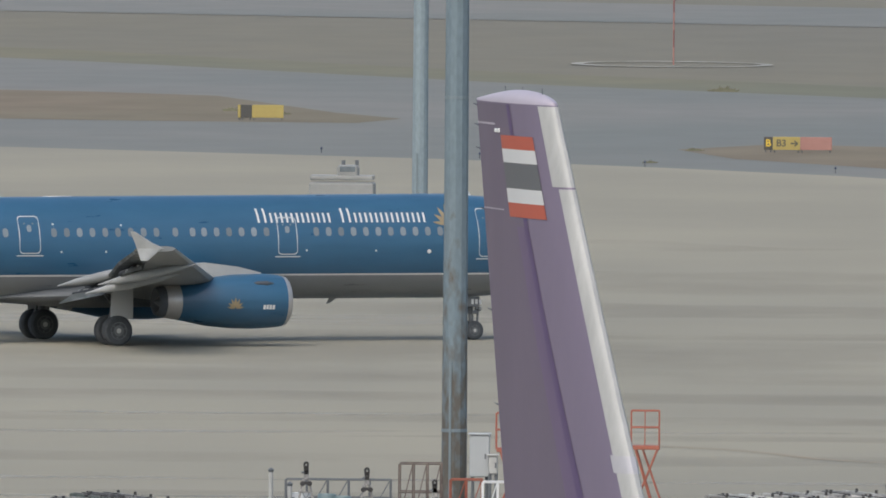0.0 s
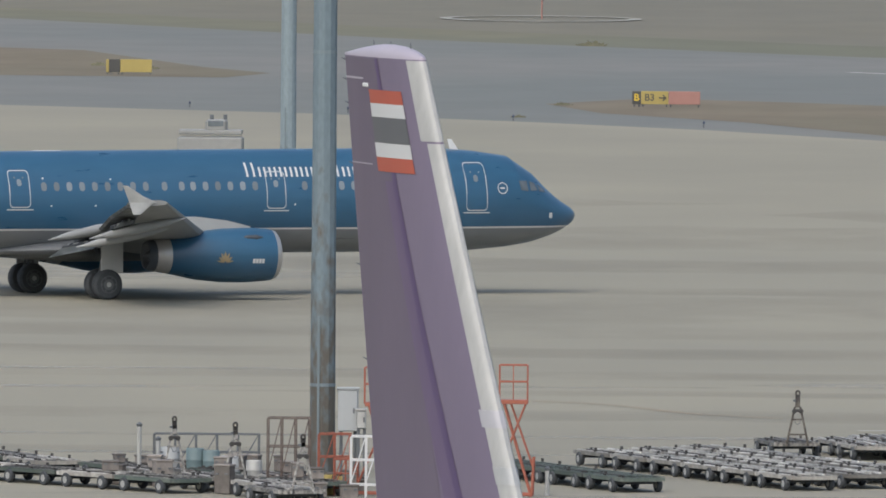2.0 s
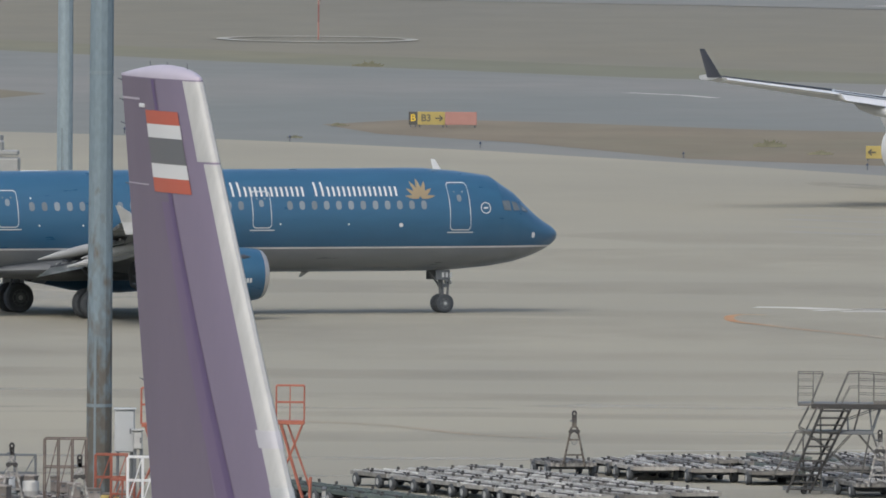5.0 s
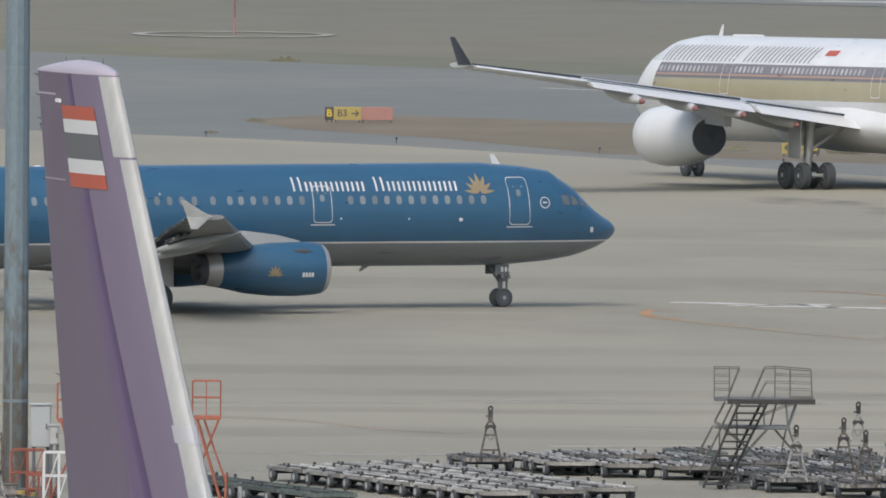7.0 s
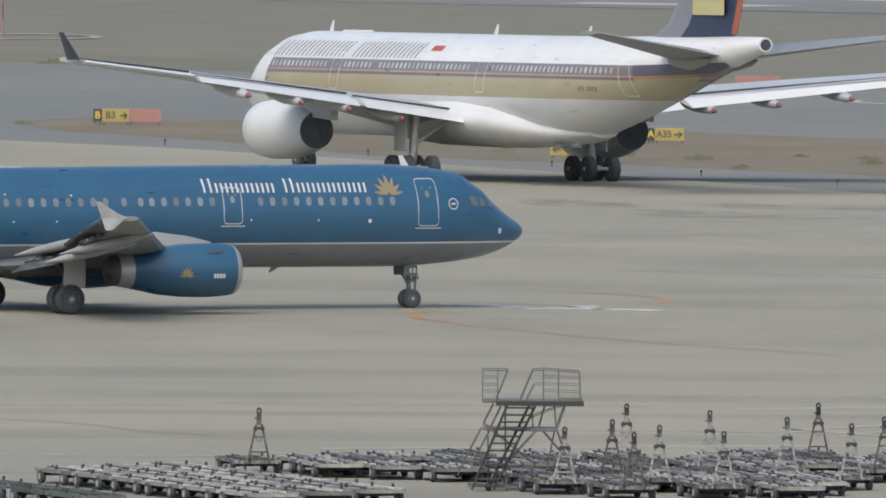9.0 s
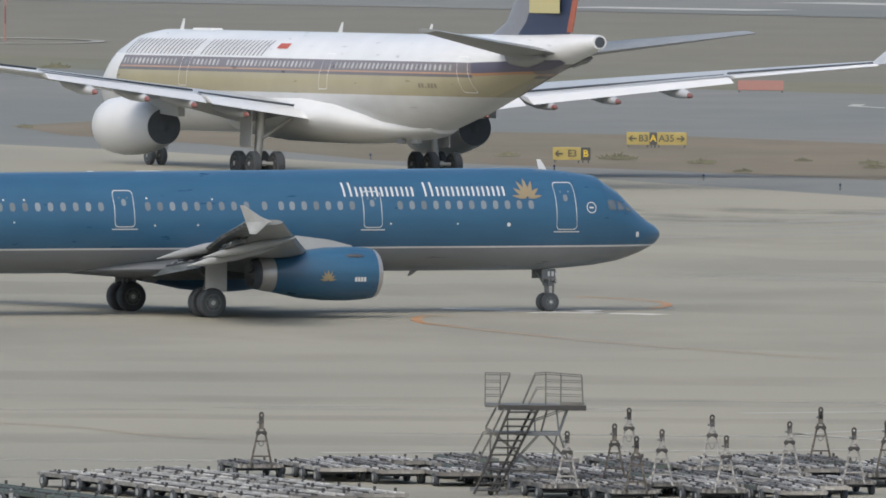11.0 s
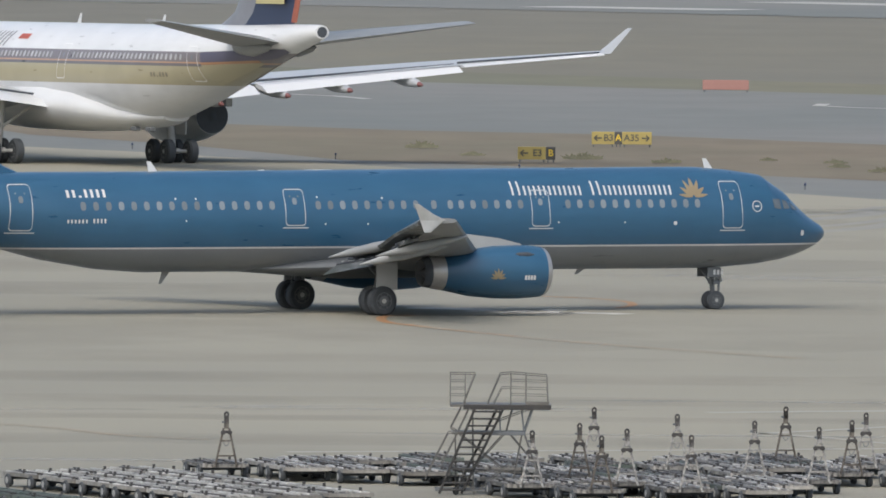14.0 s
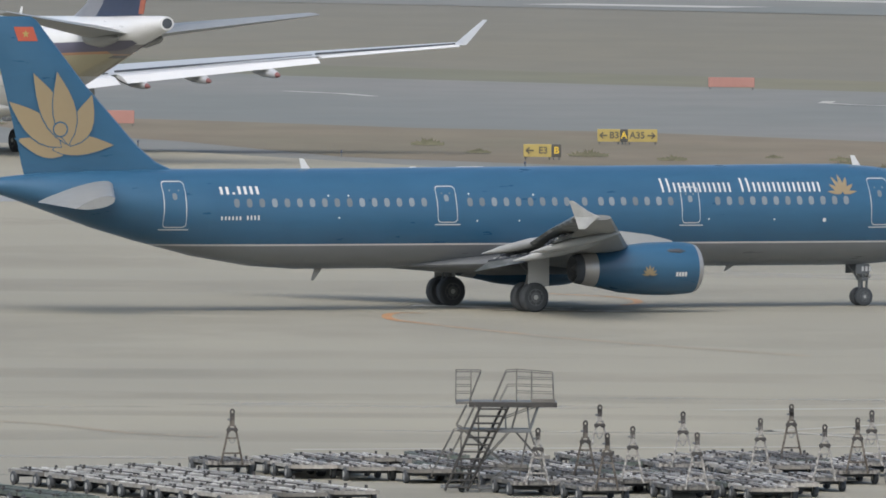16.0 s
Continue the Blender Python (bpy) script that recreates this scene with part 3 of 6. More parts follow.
def blue_airliner():
    p = thing("airliner", None, "blue twin-engine airliner with grey belly taxiing on the apron", "airplane")
    hull = Hull(21.97, [(0, 3.16, 0.03, 0.03), (0.12, 3.16, 0.26, 0.22), (0.3, 3.16, 0.44, 0.38), (0.6, 3.15, 0.66, 0.55), (1.0, 3.19, 0.9, 0.78), (1.5, 3.31, 1.14, 1.08), (2.1, 3.51, 1.38, 1.45), (3.15, 3.76, 1.67, 1.87),
                        (4.6, 3.80, 1.86, 2.03), (6, 3.83, 1.95, 2.11), (7, 3.83, 1.975, 2.12), (20, 3.80, 1.975, 2.09), (31, 3.77, 1.975, 2.07), (33, 3.84, 1.93, 2.0), (35.5, 4.05, 1.8, 1.79), (38, 4.36, 1.53, 1.47), (40, 4.64, 1.22, 1.17),
                        (42.2, 4.97, 0.78, 0.74), (43.6, 5.14, 0.45, 0.43), (44.3, 5.2, 0.3, 0.28), (44.5, 5.21, 0.2, 0.18)])
    bm = bmesh.new()
    hull.body(bm)
    body = smooth(part("fuselage", bm, BLUE_HULL, p, "blue upper hull with white cheatline over grey belly"))
    # belly fairing
    bm = bmesh.new()
    rings = []
    for x, w, zb, zt in ((9.5, 0.6, 1.9, 2.2), (8, 1.4, 1.62, 2.4), (5, 1.9, 1.42, 2.5), (0, 2.0, 1.38, 2.5), (-2, 1.6, 1.5, 2.3), (-3.5, 1.0, 1.62, 2.1), (-4.6, 0.4, 1.7, 1.95)):
        rings.append([(x, w * math.cos(2 * math.pi * k / 24), (zb + zt) / 2 + (zt - zb) / 2 * math.sin(2 * math.pi * k / 24)) for k in range(24)])
    loft(bm, rings)
    smooth(part("belly_fairing", bm, BELLY_GREY, p, "grey wing-root belly fairing"))
    # cabin windows
    xs = [15.29 - 0.536 * k for k in range(12)] + [7.25 - 0.536 * k for k in range(6)] + [4.08, 3.34] + [2.53 - 0.546 * k for k in range(9)] + [-3.9 - 0.556 * k for k in range(16)]
    window_row(hull, p, [x - 0.05 for x in xs], 4.47, 0.24, 0.36)
    for x, z, w, h in ((16.86, 4.40, 0.95, 1.95), (8.1, 4.3, 0.84, 1.5), (-2.93, 4.38, 0.9, 1.5), (-14.95, 4.42, 0.98, 1.9)):
        door(hull, p, x, z, w, h)
    # cockpit windows, emblem by the front door
    for side in (-1, 1):
        for pts in ([(19.4, 4.6), (19.68, 4.5), (19.78, 4.22), (19.42, 4.2)], [(18.86, 4.62), (19.28, 4.61), (19.3, 4.2), (18.92, 4.24)], [(19.8, 4.46), (20.2, 4.24), (20.24, 4.12), (19.88, 4.18)]):
            bm = bmesh.new()
            hull.blob(bm, pts, side, 0.02)
            part("cockpit_window", bm, COCKPIT, p)
        bm = bmesh.new()
        hull.ribbon(bm, rounded(18.05, 4.33, 0.46, 0.46, 0.22, 5), 0.035, side, 0.02)
        hull.patch(bm, 17.95, 18.15, 4.3, 4.36, side, 0, 0.02)
        part("emblem", bm, MARKING_WHITE, p, "small round white emblem")
        bm = bmesh.new()
        hull.blob(bm, rounded(20.4, 3.2, 0.16, 0.22, 0.04, 2), side, 0.02)
        part("sensor_plate", bm, MARKING_WHITE, p)
        # title, drawn as plain bars
        title_shapes(hull, p, 6.78 if side < 0 else 14.62, 4.83, "Hvvvvvv:Hvvvvvvv", 0.455, side, MARKING_WHITE, 0.56, 0.38, 0.0, 0.085)
        for shape in petals(15.12, 4.74, 0.8, FLAT):
            bm = bmesh.new()
            hull.blob(bm, shape, side, 0.017)
            part("emblem_petal", bm, GOLD, p, "gold emblem petal")
        word_bars(hull, p, -12.95 if side < 0 else -11.11, 4.82, [0.3] * 2 + [0.08] + [0.32] * 4, 0.264, side, None, 0, 0.45, "registration_bar")
        word_bars(hull, p, -13.0 if side < 0 else -11.2, 3.78, [0.15] * 6 + [0] + [0.18] * 4, 0.16, side, None, 0, 0.45, "type_bar")
        for x, z in ((11.9, 3.7), (8.9, 3.72), (1.0, 4.75), (-1.9, 4.8), (-1.6, 3.7), (0.3, 3.7), (-7.3, 4.75), (-8.2, 4.75), (-7.8, 3.85), (14.2, 3.66)):
            bm = bmesh.new()
            r = 0.17 if x > 14 else 0.08
            hull.blob(bm, rounded(x, z, r, r, r * 0.45, 2), side, 0.016)
            part("service_marking", bm, MARKING_WHITE, p)
    # wings
    for side in (-1, 1):
        bm = bmesh.new()
        foil(bm, [(6.1, side * 1.5, 2.15, 6.7, 0.95, "z"), (3.2, side * 6.4, 2.8, 3.4, 0.5, "z"), (-2.25, side * 16.9, 4.26, 1.7, 0.2, "z")])
        wing = smooth(part("wing", bm, GREY_PAINT, p, "grey swept wing"), 30)
        bm = bmesh.new()
        foil(bm, [(-2.75, side * 17.0, 4.28, 1.15, 0.09, "y"), (-3.3, side * 17.03, 4.52, 0.7, 0.07, "y"), (-4.0, side * 17.08, 4.95, 0.2, 0.05, "y")])
        foil(bm, [(-2.85, side * 17.0, 4.28, 1.05, 0.09, "y"), (-3.45, side * 17.06, 3.8, 0.3, 0.05, "y")])
        part("wingtip_fence", bm, GALV, wing, "pale grey wingtip fence")
        for y0, y1, x0, x1, z0, z1, c0, c1 in ((2.3, 6.2, -0.35, -0.15, 2.25, 2.62, 1.5, 1.2), (6.5, 12.6, -0.15, -2.2, 2.62, 3.4, 1.15, 0.75)):
            bm = bmesh.new()
            drop = 0.42
            rings = []
            for u in (0, 1):
                x, y, z, c = x0 + (x1 - x0) * u, side * (y0 + (y1 - y0) * u), z0 + (z1 - z0) * u, c0 + (c1 - c0) * u
                rings.append([(x + 0.15, y, z + 0.06), (x - c * 0.5, y, z - c * drop * 0.35 + 0.07), (x - c, y, z - c * drop), (x - c * 0.5, y, z - c * drop * 0.5 - 0.04), (x + 0.15, y, z - 0.08)])
            loft(bm, rings)
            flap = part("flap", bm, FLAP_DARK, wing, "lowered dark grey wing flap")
            # Solid dark tubes stand for the shade in the flap gap
            bm = bmesh.new()
            for dz, dx in ((0.16, 0.2), (0.02, -0.3)):
                tube(bm, (x0 + dx, side * y0, z0 + dz), (x1 + dx, side * y1, z1 + dz), 0.085, 0.06, 6)
            part("flap_gap", bm, DARK, flap, "dark tube for the shaded gap before the flap")
            for dz, dx, material in ((-0.12, -0.62, TAIL_GREY), (-0.2, -0.85, DARK), (0.1, -0.05, TAIL_GREY)):
                bm = bmesh.new()
                tube(bm, (x0 + dx, side * y0, z0 + dz), (x1 + dx * 0.8, side * y1, z1 + dz * 0.8), 0.055, 0.04, 6)
                part("flap_vane", bm, material, flap, "narrow slotted flap vane")
            for k in range(4):
                u = (k + 0.5) / 4
                bm = bmesh.new()
                x, y, z = x0 + (x1 - x0) * u, side * (y0 + (y1 - y0) * u), z0 + (z1 - z0) * u
                box(bm, x - 0.35, y, z - 0.02, 0.95, 0.05, 0.14, Matrix.Rotation(radians(-20), 4, "Y"), 0.01)
                part("flap_arm", bm, DARK, flap, "dark flap arm")
        bm = bmesh.new()
        rings = []
        for x, y, z, c in ((-0.3, 3.0, 2.62, 0.9), (-0.35, 6.4, 3.02, 0.9), (-1.9, 11.5, 3.72, 0.75), (-3.3, 16.4, 4.3, 0.5)):
            rings.append([(x + 0.3, side * y, z), (x - c * 0.4, side * y, z + 0.1), (x - c, side * y, z - 0.14), (x - c * 0.9, side * y, z - 0.24), (x + 0.3, side * y, z - 0.3)])
        loft(bm, rings)
        part("spoiler_panel", bm, FLAP_DARK, wing, "dark panel above the flaps, shade painted in")
        for y, x, z in ((6.6, -0.6, 3.15), (9.6, -0.5, 2.95), (12.4, -1.0, 3.38)):
            bm = bmesh.new()
            spun(bm, [(0.6, 0.03), (-0.2, 0.15), (-1.4, 0.21), (-2.6, 0.15), (-3.5, 0.02)], (0, 0, 0), "X", 12)
            bmesh.ops.transform(bm, matrix=Matrix.Translation((x + 0.6, side * y, z)) @ Matrix.Rotation(radians(-11), 4, "Y"), verts=bm.verts[:])
            smooth(part("flap_track_fairing", bm, TAIL_GREY if y == 9.6 else GREY_PAINT, wing, "pointed grey flap fairing"))
        # engine
        e = Vector((-0.38, side * 5.7, 1.81))
        bm = bmesh.new()
        spun(bm, [(2.3, 0.66), (2.35, 0.74), (2.9, 0.85), (3.5, 0.98), (4.6, 1.09), (5.7, 1.11), (6.5, 1.06), (6.75, 1.02)], e, "X", 36)
        nac = smooth(part("engine", bm, BLUE_PAINT, p, "blue engine nacelle"))
        bm = bmesh.new()
        spun(bm, [(6.74, 1.025), (6.9, 0.97), (6.98, 0.88), (6.9, 0.8), (6.4, 0.76)], e, "X", 36)
        smooth(part("intake_lip", bm, STEEL, nac, "bare metal intake lip"))
        bm = bmesh.new()
        spun(bm, [(6.42, 0.77), (6.40, 0.3), (6.85, 0.02)], e, "X", 24)
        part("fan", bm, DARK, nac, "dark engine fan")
        bm = bmesh.new()
        spun(bm, [(1.75, 0.63), (1.8, 0.65), (2.2, 0.72), (2.6, 0.74)], e, "X", 32)
        smooth(part("exhaust_cone", bm, STEEL, nac, "bare metal exhaust nozzle"))
        bm = bmesh.new()
        spun(bm, [(1.8, 0.64), (1.55, 0.6), (1.42, 0.54), (1.45, 0.48), (1.7, 0.28), (1.35, 0.02)], e, "X", 28)
        part("exhaust_opening", bm, DARK, nac)
        for pts in petals(4.05, e.z - 0.25, 0.44, FLAT):
            bm = bmesh.new()
            ring = []
            for x, z in pts:
                dz = z - e.z
                ring.append(bm.verts.new((x, e.y + side * math.sqrt(max(0.1, 1.15 ** 2 - dz * dz)), z)))
            bm.faces.new(ring)
            part("emblem_petal", bm, GOLD, nac, "small gold emblem petal")
        for k in range(4):
            bm = bmesh.new()
            x = 5.25 + 0.13 * k
            ring = [bm.verts.new((x + dx, e.y + side * math.sqrt(1.125 ** 2 - (z - e.z) ** 2), z)) for dx, z in ((0, e.z - 0.3), (0.1, e.z - 0.3), (0.1, e.z - 0.12), (0, e.z - 0.12))]
            bm.faces.new(ring)
            part("marking_bar", bm, MARKING_WHITE, nac)
        bm = bmesh.new()
        spun(bm, [(4.9, 0.02), (5.1, 0.1), (5.5, 0.12), (5.8, 0.03)], (0, e.y + side * 0.78, e.z + 0.72), "X", 10)
        part("cowl_vent", bm, DARK, nac)
        bm = bmesh.new()
        loft(bm, [[(5.6, e.y - 0.1, 2.7), (5.6, e.y + 0.1, 2.7), (5.5, e.y + 0.1, 2.96), (5.5, e.y - 0.1, 2.96)], [(4.5, e.y - 0.2, 2.6), (4.5, e.y + 0.2, 2.6), (4.5, e.y + 0.15, 3.2), (4.5, e.y - 0.15, 3.2)], [(3.2, e.y - 0.26, 2.4), (3.2, e.y + 0.26, 2.4), (3.2, e.y + 0.2, 3.36), (3.2, e.y - 0.2, 3.36)],
                  [(1.4, e.y - 0.15, 2.2), (1.4, e.y + 0.15, 2.2), (1.4, e.y + 0.15, 3.3), (1.4, e.y - 0.15, 3.3)]])
        part("pylon", bm, TAIL_GREY, wing, "grey engine pylon")
        # main gear
        bm = bmesh.new()
        tube(bm, (0, side * 3.95, 0.58), (0.05, side * 3.9, 2.5), 0.13, 0.16, 12)
        tube(bm, (-0.1, side * 3.45, 0.6), (-0.1, side * 4.45, 0.6), 0.09)
        tube(bm, (0, side * 3.9, 1.5), (0.0, side * 2.3, 2.2), 0.07)
        tube(bm, (-0.32, side * 3.95, 0.8), (-0.15, side * 3.93, 1.6), 0.05)
        gear = smooth(part("landing_gear", bm, DARK_GREY, p, "grey main landing gear leg"))
        bm = bmesh.new()
        box(bm, 0.1, side * 4.42, 1.75, 0.95, 0.06, 1.35, None, 0.02)
        part("gear_door", bm, PALE_WING, gear, "pale grey landing gear door")
        for dy in (-0.46, 0.46):
            wheel(gear, -0.1, side * 3.95 + dy, 0.61, 0.61, 0.42, rolls="taxi")
        # tailplane
        bm = bmesh.new()
        foil(bm, [(-17.3, side * 0.7, 4.9, 3.4, 0.5, "z"), (-19.5, side * 6.1, 4.9, 1.75, 0.4, "z")])
        bmesh.ops.transform(bm, matrix=Matrix.Translation((-19, 0, 5)) @ Matrix.Rotation(radians(-13), 4, "Y") @ Matrix.Translation((19, 0, -5)), verts=bm.verts[:])
        smooth(part("tailplane", bm, GREY_PAINT, p, "grey tailplane"), 30)
    # nose gear
    bm = bmesh.new()
    tube(bm, (16.9, 0, 0.38), (16.8, 0, 1.9), 0.09, 0.13, 12)
    tube(bm, (16.9, -0.3, 0.38), (16.9, 0.3, 0.38), 0.06)
    tube(bm, (16.85, 0, 1.0), (16.2, 0, 1.85), 0.05)
    tube(bm, (17.1, -0.1, 0.7), (17.12, -0.1, 1.25), 0.05)
    box(bm, 16.95, 0, 1.12, 0.3, 0.5, 0.14)
    ng = smooth(part("nose_gear", bm, DARK_GREY, p, "grey nose landing gear"))
    for dy in (-0.25, 0.25):
        wheel(ng, 16.9, dy, 0.385, 0.385, 0.22, rolls="taxi")
        bm = bmesh.new()
        box(bm, 16.72, dy * 1.9, 1.56, 0.62, 0.04, 0.42, None, 0.015)
        nd = part("nose_gear_door", bm, DARK_GREY, ng, "grey nose gear door")
        bm = bmesh.new()
        for k in range(3):
            box(bm, 16.72 + 0.17 * k, dy * 1.9 + math.copysign(0.026, dy), 1.56, 0.1, 0.008, 0.2)
        part("number_bars", bm, MARKING_WHITE, nd)
        bm = bmesh.new()
        spun(bm, [(17.12, 0.09), (17.2, 0.1), (17.22, 0.02)], (0, dy * 0.7, 1.25), "X", 12)
        part("taxi_light", bm, GALV, ng)
    # fin
    spine = ((5.55, -13.7, 7.2, 0.5), (6.1, -15.05, 6.0, 0.54), (6.76, -15.88, 5.3, 0.52), (9.36, -18.3, 3.55, 0.38), (11.95, -20.42, 2.1, 0.22), (12.1, -20.7, 1.75, 0.08))
    bm = bmesh.new()
    foil(bm, [(x, 0, z, c, t, "y") for z, x, c, t in spine], 11)
    fin = smooth(part("fin", bm, BLUE_PAINT, p, "blue vertical fin with gold flower emblem"), 30)

    def fin_skin(x, z, side, off):
        lead, chord, thick = (float(np.interp(z, [q[0] for q in spine], [q[k] for q in spine])) for k in (1, 2, 3))
        u = max(0.0, min(1.0, (lead - x) / chord))
        return Vector((x, side * (thick * (1.3 * math.sqrt(u) * (1 - u) ** 0.9 + 0.04 * (1 - u)) + off), z))

    def leaf(base, tip, left, right, grow=0.0, n=7):
        """A pointed leaf from base to tip, bulging by left and right."""
        b, t = Vector(base), Vector(tip)
        ax = (t - b).normalized()
        b, t = b - ax * grow, t + ax * grow * 1.5
        nx = Vector((-ax.y, ax.x))
        bow = [math.sin(math.pi * (k / n) ** 0.8) for k in range(n + 1)]
        go = [b + (t - b) * (k / n) + nx * ((left + grow) * bow[k] if 0 < k < n else 0) for k in range(n + 1)]
        back = [b + (t - b) * (k / n) - nx * ((right + grow) * bow[k] if 0 < k < n else 0) for k in range(n - 1, 0, -1)]
        return go + back

    LEAVES = (((-19.0, 6.6), (-21.3, 7.1), 0.5, 0.3), ((-19.75, 6.64), (-17.1, 6.83), 0.52, 0.3), ((-19.4, 6.75), (-21.62, 8.62), 0.5, 0.5), ((-19.0, 6.8), (-18.0, 8.9), 0.4, 0.55),
              ((-19.2, 6.9), (-20.63, 9.78), 0.44, 0.54), ((-19.1, 6.85), (-19.6, 9.84), 0.44, 0.56))
    for side in (-1, 1):
        off = 0.02
        for base, tip, left, right in LEAVES:
            for grow, material in ((0.045, BLUE_PAINT), (0.0, GOLD)):
                outline = leaf(base, tip, left, right, grow)
                bm = bmesh.new()
                mid = [(base[0] + (tip[0] - base[0]) * k / 7, base[1] + (tip[1] - base[1]) * k / 7) for k in range(1, 7)]
                ring = [bm.verts.new(fin_skin(q.x, q.y, side, off)) for q in outline]
                spn = [bm.verts.new(fin_skin(x, z, side, off)) for x, z in mid]
                for a, b, c, d in zip(ring[1:6], ring[2:7], spn[1:], spn):
                    bm.faces.new((a, b, c, d))
                for k in range(5):
                    bm.faces.new((ring[13 - k], ring[12 - k], spn[k + 1], spn[k]))
                bm.faces.new((ring[0], ring[1], spn[0]))
                bm.faces.new((ring[0], spn[0], ring[13]))
                bm.faces.new((ring[7], spn[5], ring[6]))
                bm.faces.new((ring[7], ring[8], spn[5]))
                bmesh.ops.recalc_face_normals(bm, faces=bm.faces[:])
                part("emblem_petal", bm, material, fin, "gold flower petal" if grow == 0 else "blue outline of a petal")
                off += 0.004
        for radius, material in ((0.33, BLUE_PAINT), (0.27, GOLD)):
            bm = bmesh.new()
            bm.faces.new([bm.verts.new(fin_skin(-19.45 + radius * math.cos(k * math.pi / 10), 7.48 + radius * math.sin(k * math.pi / 10), side, off)) for k in range(20)])
            part("emblem_disc", bm, material, fin, "gold disc at the flower's heart" if radius < 0.3 else "blue ring at the flower's heart")
            off += 0.004
        bm = bmesh.new()
        g = [[bm.verts.new(fin_skin(-21.47 + 0.85 * i / 3 + 0.2 * (1 - j), 11.09 + 0.58 * j, side, 0.015)) for j in (0, 1)] for i in range(4)]
        for a, b in zip(g, g[1:]):
            bm.faces.new((a[0], b[0], b[1], a[1]))
        flag = part("fin_flag", bm, RED, fin, "small red flag with yellow star")
        bm = bmesh.new()
        bm.faces.new([bm.verts.new(fin_skin(-20.95 + (0.17 if k % 2 == 0 else 0.07) * math.sin(math.pi * k / 5), 11.38 + (0.17 if k % 2 == 0 else 0.07) * math.cos(math.pi * k / 5), side, 0.02)) for k in range(10)])
        part("star", bm, YELLOW, flag)
    # aerials and belly blades
    for x, z, h, lean in ((16.7, 5.75, 0.55, -0.25), (-8.4, 5.8, 0.45, -0.2), (-15.2, 5.72, 0.2, -0.1)):
        bm = bmesh.new()
        loft(bm, [[(x + 0.2, -0.02, z), (x + 0.2, 0.02, z), (x - 0.2, 0.02, z), (x - 0.2, -0.02, z)], [(x + lean + 0.08, -0.01, z + h), (x + lean + 0.08, 0.01, z + h), (x + lean - 0.1, 0.01, z + h), (x + lean - 0.1, -0.01, z + h)]])
        part("aerial", bm, WHITE_PAINT, p, "white blade aerial")
    for x, h in ((10.9, 0.22), (-7.8, 0.5)):
        bm = bmesh.new()
        loft(bm, [[(x + 0.18, -0.02, 1.75), (x + 0.18, 0.02, 1.75), (x - 0.18, 0.02, 1.75), (x - 0.18, -0.02, 1.75)], [(x - 0.22, -0.01, 1.72 - h), (x - 0.22, 0.01, 1.72 - h), (x - 0.34, 0.01, 1.72 - h), (x - 0.34, -0.01, 1.72 - h)]])
        part("belly_aerial", bm, GREY_PAINT, p)
    for x, l in ((2.5, 0.9), (-1.0, 0.9), (5.2, 0.5), (-3.6, 0.2)):
        bm = bmesh.new()
        spun(bm, [(x - l, 0.02), (x - l * 0.6, 0.06), (x + l * 0.6, 0.06), (x + l, 0.02)], (0, 0, 5.83), "X", 10)
        part("roof_aerial", bm, WHITE_PAINT, p)
    # length and sweep fitted to the camera's view
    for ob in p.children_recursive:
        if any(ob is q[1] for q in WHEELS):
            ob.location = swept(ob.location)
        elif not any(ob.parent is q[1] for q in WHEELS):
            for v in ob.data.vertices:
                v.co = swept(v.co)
    return p


DOOR_WHITE = surface("white_door_outline", (0.74, 0.75, 0.76), 0.4, spread=0.03)
NOSE_WHITE = surface("white_nose_paint", (0.66, 0.675, 0.69), 0.35, spread=0.05, grain=5, stain=0.5)
# Blue haze and the opening's dark are put into this flush disc's colour
EXHAUST = surface("dark_blue_grey_exhaust", (0.075, 0.09, 0.115), 0.6, spread=0.15)
FADED_INK = surface("faded_registration_paint", (0.2, 0.185, 0.14), 0.5, spread=0.08)
PALE_PANE = surface("pale_cabin_pane", (0.42, 0.43, 0.44), 0.35, spread=0.08, random_part=0.25)
TITLE_GREY = surface("grey_title_paint", (0.15, 0.155, 0.175), 0.45, spread=0.08)


